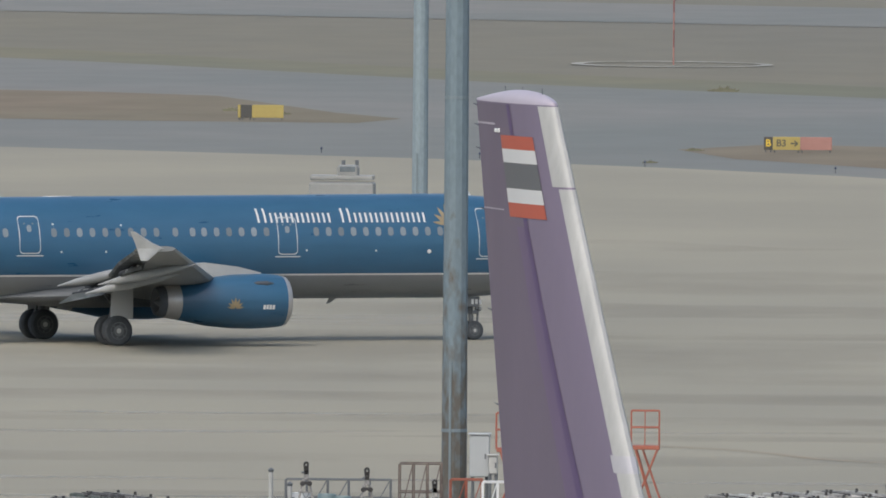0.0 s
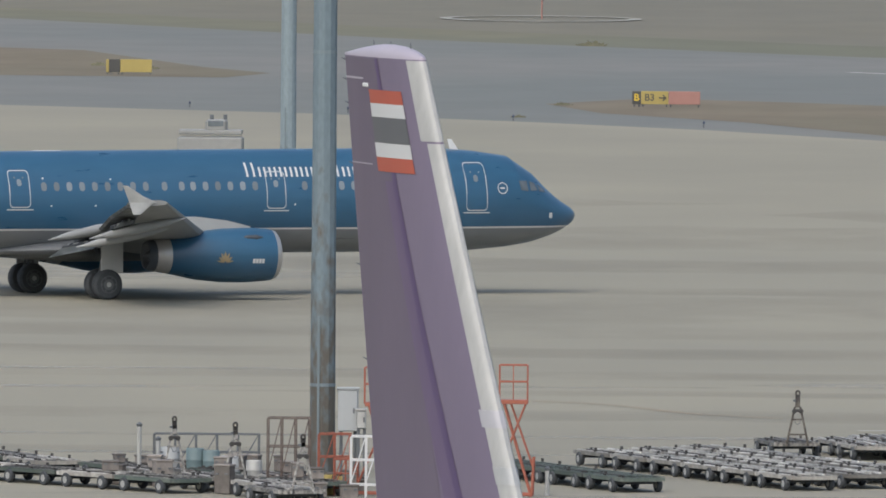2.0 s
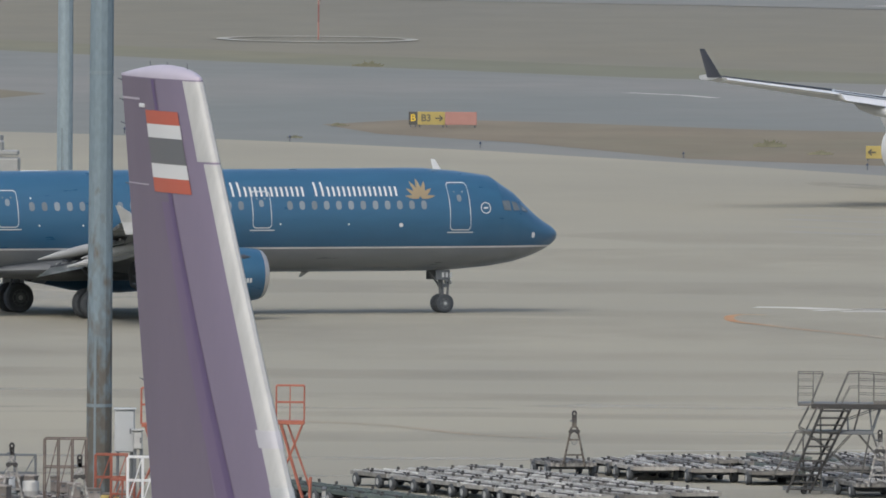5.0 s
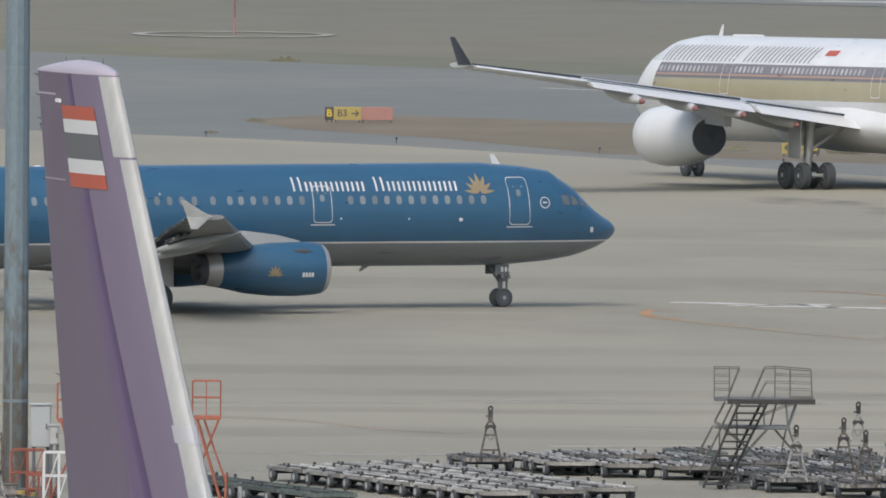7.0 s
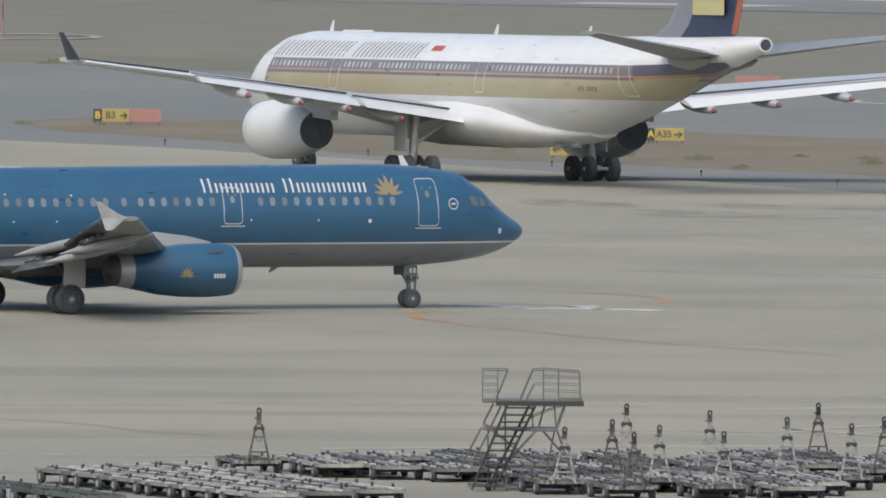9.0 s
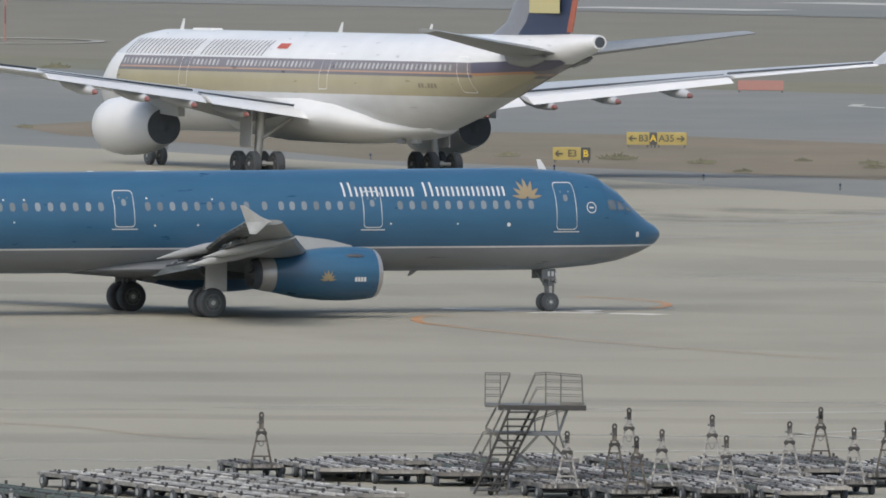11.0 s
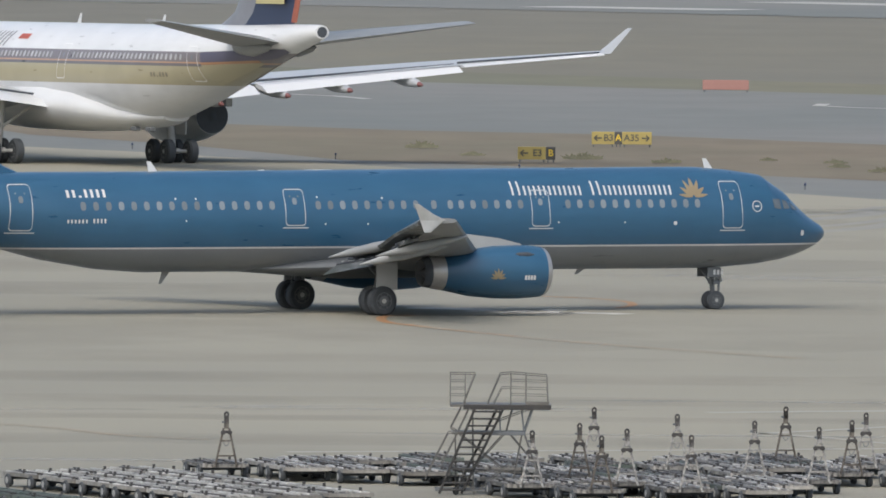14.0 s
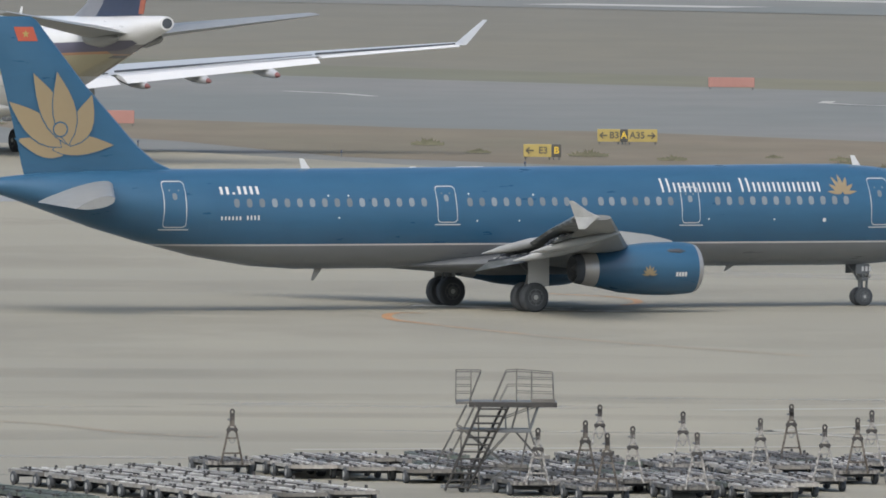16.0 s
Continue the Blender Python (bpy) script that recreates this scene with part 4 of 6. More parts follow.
def white_airliner():
    p = thing("airliner", None, "white wide-body airliner with navy and gold bands rolling away", "airplane")
    N = 32.0
    hull = Hull(N, [(0.9, 4.3, 0.03, 0.03), (1.2, 4.3, 0.7, 0.6), (1.9, 4.35, 1.25, 1.15), (3.1, 4.5, 1.8, 1.75), (4.8, 4.8, 2.35, 2.35), (6.7, 4.98, 2.68, 2.7), (8.6, 5.04, 2.82, 2.82), (41, 5.04, 2.82, 2.82), (44, 5.22, 2.76, 2.65), (48, 5.66, 2.5, 2.24),
                    (52, 6.18, 2.05, 1.76), (56, 6.7, 1.5, 1.26), (60, 7.2, 0.95, 0.8), (62.5, 7.48, 0.6, 0.53), (63.4, 7.58, 0.45, 0.42), (63.66, 7.6, 0.4, 0.37)])
    bm = bmesh.new()
    hull.body(bm, 48)
    smooth(part("fuselage", bm, WHITE_HULL, p, "white hull with navy window band and gold band"))
    bm = bmesh.new()
    spun(bm, [(-31.5, 0.3), (-31.69, 0.29), (-31.70, 0.02)], (0, 0, 7.6), "X", 20)
    part("exhaust_outlet", bm, DARK, p, "dark tail exhaust")
    bm = bmesh.new()
    rings = []
    for x, w, zb, zt in ((13, 0.8, 2.4, 3.0), (11, 2.2, 2.1, 4.2), (6, 3.25, 1.85, 4.9), (0, 3.35, 1.8, 4.9), (-4, 3.15, 1.85, 4.6), (-7, 2.7, 1.95, 4.05), (-10, 1.9, 2.15, 3.4), (-12.5, 0.8, 2.5, 3.0)):
        rings.append([(x, w * math.cos(2 * math.pi * k / 28), (zb + zt) / 2 + (zt - zb) / 2 * math.sin(2 * math.pi * k / 28)) for k in range(28)])
    loft(bm, rings)
    smooth(part("belly_fairing", bm, WHITE_PAINT, p, "white belly fairing"))
    xs = [25 - 0.53 * k for k in range(16)] + [14.5 - 0.53 * k for k in range(7)] + [10 - 0.53 * k for k in range(22)] + [-4.2 - 0.53 * k for k in range(27)]
    window_row(hull, p, xs, 6.1, 0.25, 0.34, (1, -1), PALE_PANE)
    for x in (27, 15.6, -2.9, -19.2):
        door(hull, p, x, 5.75, 1.1, 1.95, (1, -1), DOOR_WHITE, False)
    for side in (1, -1):
        title_shapes(hull, p, 24.6 if side > 0 else 6.5, 6.5, "vvvvvvvvv:vvvvvvvv", 1.06, side, TITLE_GREY, 0.84, 0.84, 0.34, 0.15)
        bm = bmesh.new()
        hull.patch(bm, 30.6, 25.0, 4.4, 6.48, side, -0.35, 0.022)
        part("nose_panel", bm, NOSE_WHITE, p, "plain white nose ahead of the bands")
        bm = bmesh.new()
        hull.patch(bm, 4.7, 3.3, 6.92, 7.2, side, 0, 0.018)
        part("flag_patch", bm, RED, p, "small red and white flag")
        word_bars(hull, p, -14.6 if side > 0 else -16.6, 5.0, [0.24] * 2 + [0.06] + [0.24] * 3, 0.33, side, FADED_INK, 0, 0.66, "registration_bar")
        # wings
        bm = bmesh.new()
        foil(bm, [(11.2, side * 2.2, 3.5, 11.6, 1.4, "z"), (5.6, side * 9.6, 4.5, 7.1, 0.75, "z"), (-0.5, side * 19.5, 5.55, 4.5, 0.45, "z"), (-5.8, side * 28.6, 6.4, 2.4, 0.26, "z")])
        wing = smooth(part("wing", bm, PALE_WING, p, "pale grey swept wing"), 30)
        bm = bmesh.new()
        foil(bm, [(-6.7, side * 28.55, 6.4, 1.75, 0.14, "y"), (-8.2, side * 29.7, 7.85, 0.6, 0.06, "y")])
        smooth(part("winglet", bm, NAVY if side > 0 else PALE_WING, wing, "dark blue winglet" if side > 0 else "pale winglet"))
        for y0, y1, x0, x1, z0, z1, c0, c1 in ((3.0, 9.4, -0.1, -1.3, 3.65, 4.42, 1.9, 1.7), (9.8, 20.5, -1.4, -5.0, 4.48, 5.58, 1.7, 1.1), (20.7, 28.2, -5.1, -7.9, 5.6, 6.32, 0.8, 0.5)):
            bm = bmesh.new()
            rings = []
            for u in (0, 1):
                x, y, z, c = x0 + (x1 - x0) * u, side * (y0 + (y1 - y0) * u), z0 + (z1 - z0) * u, c0 + (c1 - c0) * u
                drop = 0.28 if y0 < 20 else 0.05
                rings.append([(x + 0.2, y, z + 0.1), (x - c * 0.5, y, z - c * drop * 0.35 + 0.1), (x - c, y, z - c * drop), (x - c * 0.5, y, z - c * drop * 0.6 - 0.05), (x + 0.2, y, z - 0.1)])
            loft(bm, rings)
            flap = part("flap", bm, WHITE_PAINT, wing, "pale lowered flap")
            # Dark tube paints the shaded slot ahead of the flap
            bm = bmesh.new()
            tube(bm, (x0 + 0.28, side * y0, z0 + 0.2), (x1 + 0.2, side * y1, z1 + 0.14), 0.06, 0.045, 6)
            part("flap_gap", bm, DARK, flap, "dark tube for the shaded gap before the flap")
        for y, x, z in ((7.2, 0.5, 3.75), (10.8, -0.6, 4.25), (14.1, -1.75, 4.58), (17.8, -3.1, 4.95)):
            bm = bmesh.new()
            spun(bm, [(1.8, 0.04), (0.8, 0.3), (-1.0, 0.36), (-2.4, 0.26), (-3.0, 0.16)], (0, 0, 0), "X", 14)
            m = Matrix.Translation((x, side * y, z)) @ Matrix.Rotation(radians(-7), 4, "Y")
            bmesh.ops.transform(bm, matrix=m, verts=bm.verts[:])
            fair = smooth(part("flap_track_fairing", bm, PALE_WING, wing, "grey flap fairing with red tip"))
            bm = bmesh.new()
            spun(bm, [(-2.98, 0.165), (-3.3, 0.08), (-3.35, 0.01)], (0, 0, 0), "X", 12)
            bmesh.ops.transform(bm, matrix=m, verts=bm.verts[:])
            part("fairing_tip", bm, DULL_RED, fair, "red fairing tip")
        e = Vector((0.5, side * 9.37, 2.62))
        bm = bmesh.new()
        spun(bm, [(3.0, 1.0), (3.6, 1.15), (5.0, 1.42), (6.6, 1.58), (8.2, 1.6), (9.3, 1.5), (9.6, 1.35), (9.3, 1.2)], e, "X", 40)
        nac = smooth(part("engine", bm, WHITE_PAINT, p, "white engine nacelle"))
        bm = bmesh.new()
        spun(bm, [(3.05, 0.97), (2.985, 0.975), (2.98, 0.3), (2.9, 0.05)], e, "X", 28)
        part("exhaust_opening", bm, EXHAUST, nac, "dark engine exhaust")
        bm = bmesh.new()
        loft(bm, [[(9.3, e.y - 0.15, 3.9), (9.3, e.y + 0.15, 3.9), (8.7, e.y + 0.15, 4.3), (8.7, e.y - 0.15, 4.3)], [(4.5, e.y - 0.3, 3.4), (4.5, e.y + 0.3, 3.4), (4.5, e.y + 0.3, 4.2), (4.5, e.y - 0.3, 4.2)],
                  [(1.2, e.y - 0.2, 3.2), (1.2, e.y + 0.2, 3.2), (1.2, e.y + 0.2, 3.9), (1.2, e.y - 0.2, 3.9)]])
        part("pylon", bm, PALE_WING, wing, "grey engine pylon")
        bm = bmesh.new()
        tube(bm, (0, side * 5.34, 0.8), (0.1, side * 5.1, 4.0), 0.22, 0.28, 14)
        tube(bm, (0, side * 5.3, 1.9), (0, side * 3.3, 3.2), 0.1)
        tube(bm, (-0.9, side * 5.34, 0.72), (0.9, side * 5.34, 0.72), 0.16, None, 10)
        for dx in (-0.95, 0.95):
            tube(bm, (dx, side * 5.34 - 0.75, 0.7), (dx, side * 5.34 + 0.75, 0.7), 0.1)
        gear = smooth(part("landing_gear", bm, GALV, p, "grey main landing gear leg"))
        bm = bmesh.new()
        box(bm, 0.2, side * 5.95, 2.7, 1.5, 0.08, 2.2, None, 0.03)
        part("gear_door", bm, PALE_WING, gear, "grey landing gear door")
        for dx in (-0.98, 0.98):
            for dy in (-0.7, 0.7):
                wheel(gear, dx, side * 5.34 + dy, 0.69, 0.69, 0.5, rolls="away")
        bm = bmesh.new()
        foil(bm, [(-22.3, side * 1.0, 7.0, 6.0, 0.7, "z"), (-29.1, side * 9.4, 8.15, 2.2, 0.2, "z")])
        smooth(part("tailplane", bm, GREY_PAINT, p, "grey tailplane"), 30)
    bm = bmesh.new()
    tube(bm, (25.4, 0, 0.76), (25.3, 0, 3.0), 0.13, 0.18, 12)
    tube(bm, (25.4, -0.4, 0.76), (25.4, 0.4, 0.76), 0.08)
    ng = part("nose_gear", bm, GALV, p, "grey nose landing gear")
    for dy in (-0.36, 0.36):
        wheel(ng, 25.4, dy, 0.76, 0.52, 0.34, rolls="away")
    bm = bmesh.new()
    foil(bm, [(-17.4, 0, 7.4, 10.4, 0.7, "y"), (-20.6, 0, 8.6, 7.7, 0.8, "y"), (-28.0, 0, 16.9, 3.3, 0.3, "y"), (-28.4, 0, 17.1, 2.7, 0.1, "y")], 11)
    fin = smooth(part("fin", bm, NAVY, p, "navy fin with yellow emblem"), 30)
    # Paler panel laid over the fin: its reflection put into the colour
    bm = bmesh.new()
    foil(bm, [(-17.3, 0, 7.4, 7.4, 0.81, "y"), (-20.5, 0, 8.6, 5.2, 0.92, "y"), (-27.9, 0, 16.9, 1.2, 0.35, "y")], 11)
    smooth(part("fin_leading_panel", bm, surface("blue_grey_fin_sheen", (0.20, 0.215, 0.25), 0.4, spread=0.1), fin, "blue-grey front of the fin"), 30)

    def tail_band(low, high, material, label):
        for side in (-1, 1):
            bm = bmesh.new()
            xs = np.linspace(-20.1, -31.2, 16)
            rows = []
            for x in map(float, xs):
                zc, _, h = hull.at(hull.nose - x)
                z0, z1 = max(low(x), zc - 0.94 * h), high(x)
                if z1 - z0 < 0.06:
                    break
                rows.append([bm.verts.new(hull.on(x, z0 + (z1 - z0) * k / 3, side, 0.03)) for k in range(4)])
            for a, b in zip(rows, rows[1:]):
                for k in range(3):
                    bm.faces.new((a[k], b[k], b[k + 1], a[k + 1]))
            bmesh.ops.recalc_face_normals(bm, faces=bm.faces[:])
            smooth(part("tail_band", bm, material, p, label))

    def lift(x):
        return max(0.0, -20.1 - x) * 0.037

    tail_band(lambda x: 5.83 + lift(x), lambda x: 6.40 + lift(x) * 0.85, surface("navy_band_paint", (0.10, 0.10, 0.15), 0.4, spread=0.08), "navy band rising to the tail")
    tail_band(lambda x: 5.70 + lift(x), lambda x: 5.82 + lift(x), surface("orange_band_paint", (0.40, 0.22, 0.13), 0.4, spread=0.08), "thin orange band under the navy band")
    tail_band(lambda x: 4.55, lambda x: 5.69 + lift(x), surface("gold_band_paint", (0.36, 0.33, 0.225), 0.4, spread=0.06), "gold band rising to the tail")
    for side in (-1, 1):
        bm = bmesh.new()
        spun(bm, [(-22.8, 0.05), (-23.8, 0.42), (-25.6, 0.55), (-27.2, 0.3), (-28.0, 0.03)], (0, side * 1.35, 6.75), "X", 18)
        smooth(part("tailplane_fairing", bm, GREY_PAINT, p, "grey tailplane root fairing"))
    for side in (-1, 1):
        bm = bmesh.new()
        for x0, x1, z0, z1 in ((-23.9, -27.6, 9.1, 12.4),):
            box(bm, (x0 + x1) / 2, side * 0.43, (z0 + z1) / 2, abs(x1 - x0), 0.02, z1 - z0)
        panel = part("fin_emblem", bm, PALE_YELLOW, fin, "plain yellow emblem block")
        bm = bmesh.new()
        for x0, x1, z0, z1 in ((-24.5, -24.9, 9.9, 12.0), (-24.9, -26.6, 9.9, 10.2), (-25.6, -25.95, 10.5, 12.2), (-26.6, -27.0, 9.9, 11.2)):
            box(bm, (x0 + x1) / 2, side * 0.445, (z0 + z1) / 2, abs(x1 - x0), 0.02, z1 - z0)
        part("emblem_bars", bm, NAVY, panel)
    bm = bmesh.new()
    loft(bm, [[(-27.75, -0.07, 8.1), (-27.75, 0.07, 8.1), (-28.3, 0.03, 8.1), (-28.3, -0.03, 8.1)], [(-31.2, -0.05, 16.8), (-31.2, 0.05, 16.8), (-31.5, 0.02, 16.8), (-31.5, -0.02, 16.8)]])
    part("rudder_edge", bm, ORANGE, fin, "orange rudder trailing edge")
    for x, h in ((22, 0.6), (1.0, 0.55), (-10.5, 0.55)):
        bm = bmesh.new()
        loft(bm, [[(x + 0.25, -0.02, 7.82), (x + 0.25, 0.02, 7.82), (x - 0.25, 0.02, 7.82), (x - 0.25, -0.02, 7.82)], [(x - 0.2, -0.01, 7.85 + h), (x - 0.2, 0.01, 7.85 + h), (x - 0.4, 0.01, 7.85 + h), (x - 0.4, -0.01, 7.85 + h)]])
        part("aerial", bm, WHITE_PAINT, p, "white blade aerial")
    for x, z in ((18.5, 7.86),):
        bm = bmesh.new()
        box(bm, x, 0, z, 2.6, 0.7, 0.18, None, 0.06)
        part("roof_fairing", bm, WHITE_PAINT, p)
    for x in (-9.6, -11.6):
        bm = bmesh.new()
        box(bm, x, 1.2, 2.05, 0.7, 0.35, 0.25, None, 0.05)
        part("belly_light", bm, DARK_GREY, p)
    return p


BLUE_PLANE = blue_airliner()
WHITE_PLANE = white_airliner()


# ---- parked airliner: only its tall purple fin rises into view ----
def parked_airliner():
    p = thing("parked_airliner", pose(-8.25, 250, 0, 0, 0, math.degrees(math.atan2(-0.947, 0.32))), "parked airliner with tall purple fin and white leading edge", "airplane")

    def shape(z):
        d = 18.2 - z
        return -0.12 + 0.76 * d + 0.006 * d * d, 4.01 + 0.48 * d + 0.006 * d * d, 0.36 + 0.022 * d  # leading x, chord, thickness

    def skin(u, z, side, off=0.0):
        lead, chord, thick = shape(z)
        h = thick * (1.3 * math.sqrt(u) * (1 - u) ** 0.9 + 0.02 * (1 - u)) + off
        return Vector((lead - u * chord + (2 * off if u < 0.02 else 0), side * h, z))

    us = [0, 0.004, 0.015, 0.035, 0.07, 0.12, 0.18, 0.26, 0.36, 0.48, 0.6, 0.72, 0.84, 0.93, 1.0]

    def slab(u0, u1, z0, z1, off, steps=14):
        bm = bmesh.new()
        cut = [u for u in us if u0 < u < u1]
        row = [(u, -1) for u in [u1] + cut[::-1] + [u0]] + [(u, 1) for u in ([] if u0 == 0 else [u0]) + cut + [u1]]
        rings = [[skin(u, z0 + (z1 - z0) * k / steps, s, off) for u, s in row] for k in range(steps + 1)]
        return loft(bm, rings)

    fin = smooth(part("fin", slab(0, 1, 8.6, 18.12, 0), PURPLE, p, "purple tail fin with faint dark stripe"), 35)
    smooth(part("leading_edge", slab(0, 0.058, 8.8, 16.9, 0.006), EDGE_GREY, fin, "pale grey worn leading edge"), 35)
    smooth(part("leading_edge", slab(0, 0.1, 16.93, 18.1, 0.006), EDGE_GREY, fin, "pale grey upper leading edge"), 35)
    smooth(part("edge_patch", slab(0.0, 0.06, 12.05, 12.3, 0.012, 3), GALV, fin, "pale patch on the leading edge"), 35)
    smooth(part("edge_patch", slab(0.0, 0.07, 12.85, 13.1, 0.012, 3), surface("pale_sleeve_paint", (0.37, 0.37, 0.40), 0.45, spread=0.1), fin, "pale sleeve on the leading edge"), 35)
    # rounded tip cap
    bm = bmesh.new()
    rings = []
    for k in range(6):
        a = radians(89 * k / 5)
        ring = []
        for u, s in [(u, -1) for u in us[::-1]] + [(u, 1) for u in us[1:-1]]:
            q = skin(u, 18.12, s)
            ring.append((q.x, q.y * math.cos(a), 18.12 + (0.03 + 0.17 * math.sin(math.pi * u ** 0.75)) * math.sin(a)))
        rings.append(ring)
    loft(bm, rings)
    smooth(part("tip_cap", bm, LILAC, fin, "pale lilac fin tip cap"), 60)

    def paint(name, u0, u1, z0, z1, material, label="", shift=0.0, off=0.006):
        for side in (-1, 1):
            bm = bmesh.new()
            nu, nz = 6, max(2, int((z1 - z0) / 0.5))
            g = [[bm.verts.new(skin(u0 + (u1 - u0) * i / nu + shift * (z0 + (z1 - z0) * j / nz - z0), z0 + (z1 - z0) * j / nz, side, off)) for j in range(nz + 1)] for i in range(nu + 1)]
            for i in range(nu):
                for j in range(nz):
                    bm.faces.new((g[i][j], g[i + 1][j], g[i + 1][j + 1], g[i][j + 1]))
            bmesh.ops.recalc_face_normals(bm, faces=bm.faces[:])
            smooth(part(name, bm, material, fin, label))

    paint("rudder", 0.43, 0.995, 8.9, 18.1, surface("rudder_purple_paint", (0.135, 0.11, 0.155), 0.5, spread=0.08, grain=5, stain=0.5, stretch=(1, 1, 0.3)), "duller purple rudder", -0.001, 0.003)
    # Darker bands put the shading along the fin's bend into the colour
    paint("fin_stripe", 0.40, 0.445, 16.3, 18.1, DEEP_PURPLE, "darker purple band of painted shading", 0.015, 0.005)
    paint("fin_stripe", 0.19, 0.235, 8.9, 16.3, DEEP_PURPLE, "darker purple band of painted shading", 0.0286, 0.006)
    paint("fin_stripe", 0.235, 0.32, 8.9, 16.3, surface("mid_purple_shading", (0.125, 0.09, 0.168), 0.45, spread=0.1, stretch=(1, 1, 0.3)), "mid purple band of painted shading", 0.0286, 0.005)
    flag_grey = surface("dark_flag_stripe", (0.11, 0.115, 0.125), 0.45, spread=0.06)
    for z0, z1, m in ((16.44, 16.65, RED), (16.65, 16.86, MARKING_WHITE), (16.86, 17.24, flag_grey), (17.24, 17.44, MARKING_WHITE), (17.44, 17.64, RED)):
        paint("flag_stripe", 0.2, 0.60, z0, z1, m, "", 0.0, 0.009)
    # rudder seam, static wicks, hinge fittings
    paint("panel_seam", 0.67, 0.99, 17.78, 17.81, LILAC, "pale panel seam", 0.0, 0.008)
    paint("panel_seam", 0.67, 0.99, 16.52, 16.54, LILAC, "pale panel seam", 0.0, 0.008)
    for z in (18.05, 17.75, 17.4, 16.5, 15.0, 13.6):
        q = skin(1.0, z, 1)
        bm = bmesh.new()
        tube(bm, q, q + Vector((-0.2, 0, 0.02)), 0.012, 0.006, 6)
        part("static_wick", bm, DARK, fin)
    for u in (0.15, 0.4, 0.62):
        q = skin(u, 18.12, 1)
        bm = bmesh.new()
        tube(bm, (q.x, 0, 18.18), (q.x - 0.04, 0, 18.36), 0.008, 0.004, 5)
        part("static_wick", bm, DARK, fin)
    for u, z in ((0.62, 17.7), (0.66, 17.7)):
        q = skin(u, z, -1)
        bm = bmesh.new()
        box(bm, q.x, q.y, q.z, 0.11, 0.05, 0.06, None, 0.01)
        part("hinge_fitting", bm, WHITE_PAINT, fin)
    # the rest of the aircraft, below the view
    hull = Hull(52.0, [(0, 4.6, 0.05, 0.05), (1, 4.7, 1.3, 1.3), (3, 5.0, 2.2, 2.2), (7, 5.5, 3.1, 3.1), (42, 5.5, 3.1, 3.1), (48, 6.2, 2.6, 2.4), (54, 7.0, 1.6, 1.5), (58.5, 7.6, 0.5, 0.5), (59, 7.6, 0.3, 0.3)])
    bm = bmesh.new()
    hull.body(bm, 28)
    smooth(part("fuselage", bm, WHITE_PAINT, p, "white fuselage"))
    for side in (-1, 1):
        bm = bmesh.new()
        foil(bm, [(32, side * 2, 3.8, 13, 1.5, "z"), (14, side * 30, 6.0, 2.5, 0.3, "z")])
        smooth(part("wing", bm, PALE_WING, p, "pale grey wing"), 30)
        bm = bmesh.new()
        foil(bm, [(4, side * 1, 7.2, 6, 0.6, "z"), (-2.5, side * 10, 8.0, 2.2, 0.2, "z")])
        smooth(part("tailplane", bm, PALE_WING, p, "pale grey tailplane"), 30)
        bm = bmesh.new()
        tube(bm, (22, side * 5.4, 0.6), (22, side * 4.9, 4), 0.2, 0.25, 10)
        gear = part("landing_gear", bm, GALV, p)
        for dx in (-1.4, 0, 1.4):
            wheel(gear, 22 + dx, side * 5.4, 0.66, 0.66, 0.9)
    bm = bmesh.new()
    tube(bm, (46, 0, 0.5), (46, 0, 3), 0.15, 0.2, 10)
    ng = part("nose_gear", bm, GALV, p)
    wheel(ng, 46, 0, 0.52, 0.52, 0.8)
    return p


parked_airliner()


# ---- light masts ----
def mast(x, y, r, paint):
    p = thing("light_mast", pose(x, y, 0), "tall grey-blue galvanised light mast with weathered foot", "light mast", "apron light masts")
    bm = bmesh.new()
    tube(bm, (0, 0, 0), (0, 0, 34), r * 1.1, r * 0.86, 12)
    smooth(part("shaft", bm, paint, p), 20)
    for z in (3.1, 13.2, 22.6):
        bm = bmesh.new()
        tube(bm, (0, 0, z - 0.05), (0, 0, z + 0.05), r * (1.1 - 0.007 * z) + 0.012, None, 12)
        part("collar", bm, MAST, p)
    bm = bmesh.new()
    box(bm, -0.12, -r * 1.05, 2.6, 0.07, 0.04, 5.2)
    part("conduit", bm, MAST, p, "pale blue conduit strip")
    bm = bmesh.new()
    tube(bm, (0, 0, 0), (0, 0, 0.25), r * 1.9, None, 16)
    part("base_flange", bm, RUST, p)
    return p


mast(-19.95, 513.6, 0.355, MAST_PAINT)
# Far mast in paler blue: distance haze is mixed into its paint
mast(-32.6, 795.2, 0.345, mast_paint("hazed_mast_steel", (0.2, 0.255, 0.29), (0.13, 0.13, 0.125), 1.0, 5.0))


# ---- taxiway signs ----
def write(text, x, y, z, size, material, parent):
    cu = bpy.data.curves.new("letters", "FONT")
    cu.body, cu.size, cu.extrude, cu.align_x, cu.align_y, cu.offset = text, size, 0.01, "CENTER", "CENTER", 0.012
    cu.materials.append(material)
    ob = new("letters", cu)
    ob.parent = parent
    ob.matrix_basis = pose(x, y, z, 90, 0, 0)
    return ob


def arrow(x, z, way, parent, material):
    bm = bmesh.new()
    box(bm, x, -0.17, z, 0.42, 0.02, 0.09)
    for s in (-1, 1):
        box(bm, x + way * 0.13, -0.17, z + s * 0.085, 0.26, 0.02, 0.085, Matrix.Rotation(radians(way * s * 42), 4, "Y"))
    part("arrow", bm, material, parent)


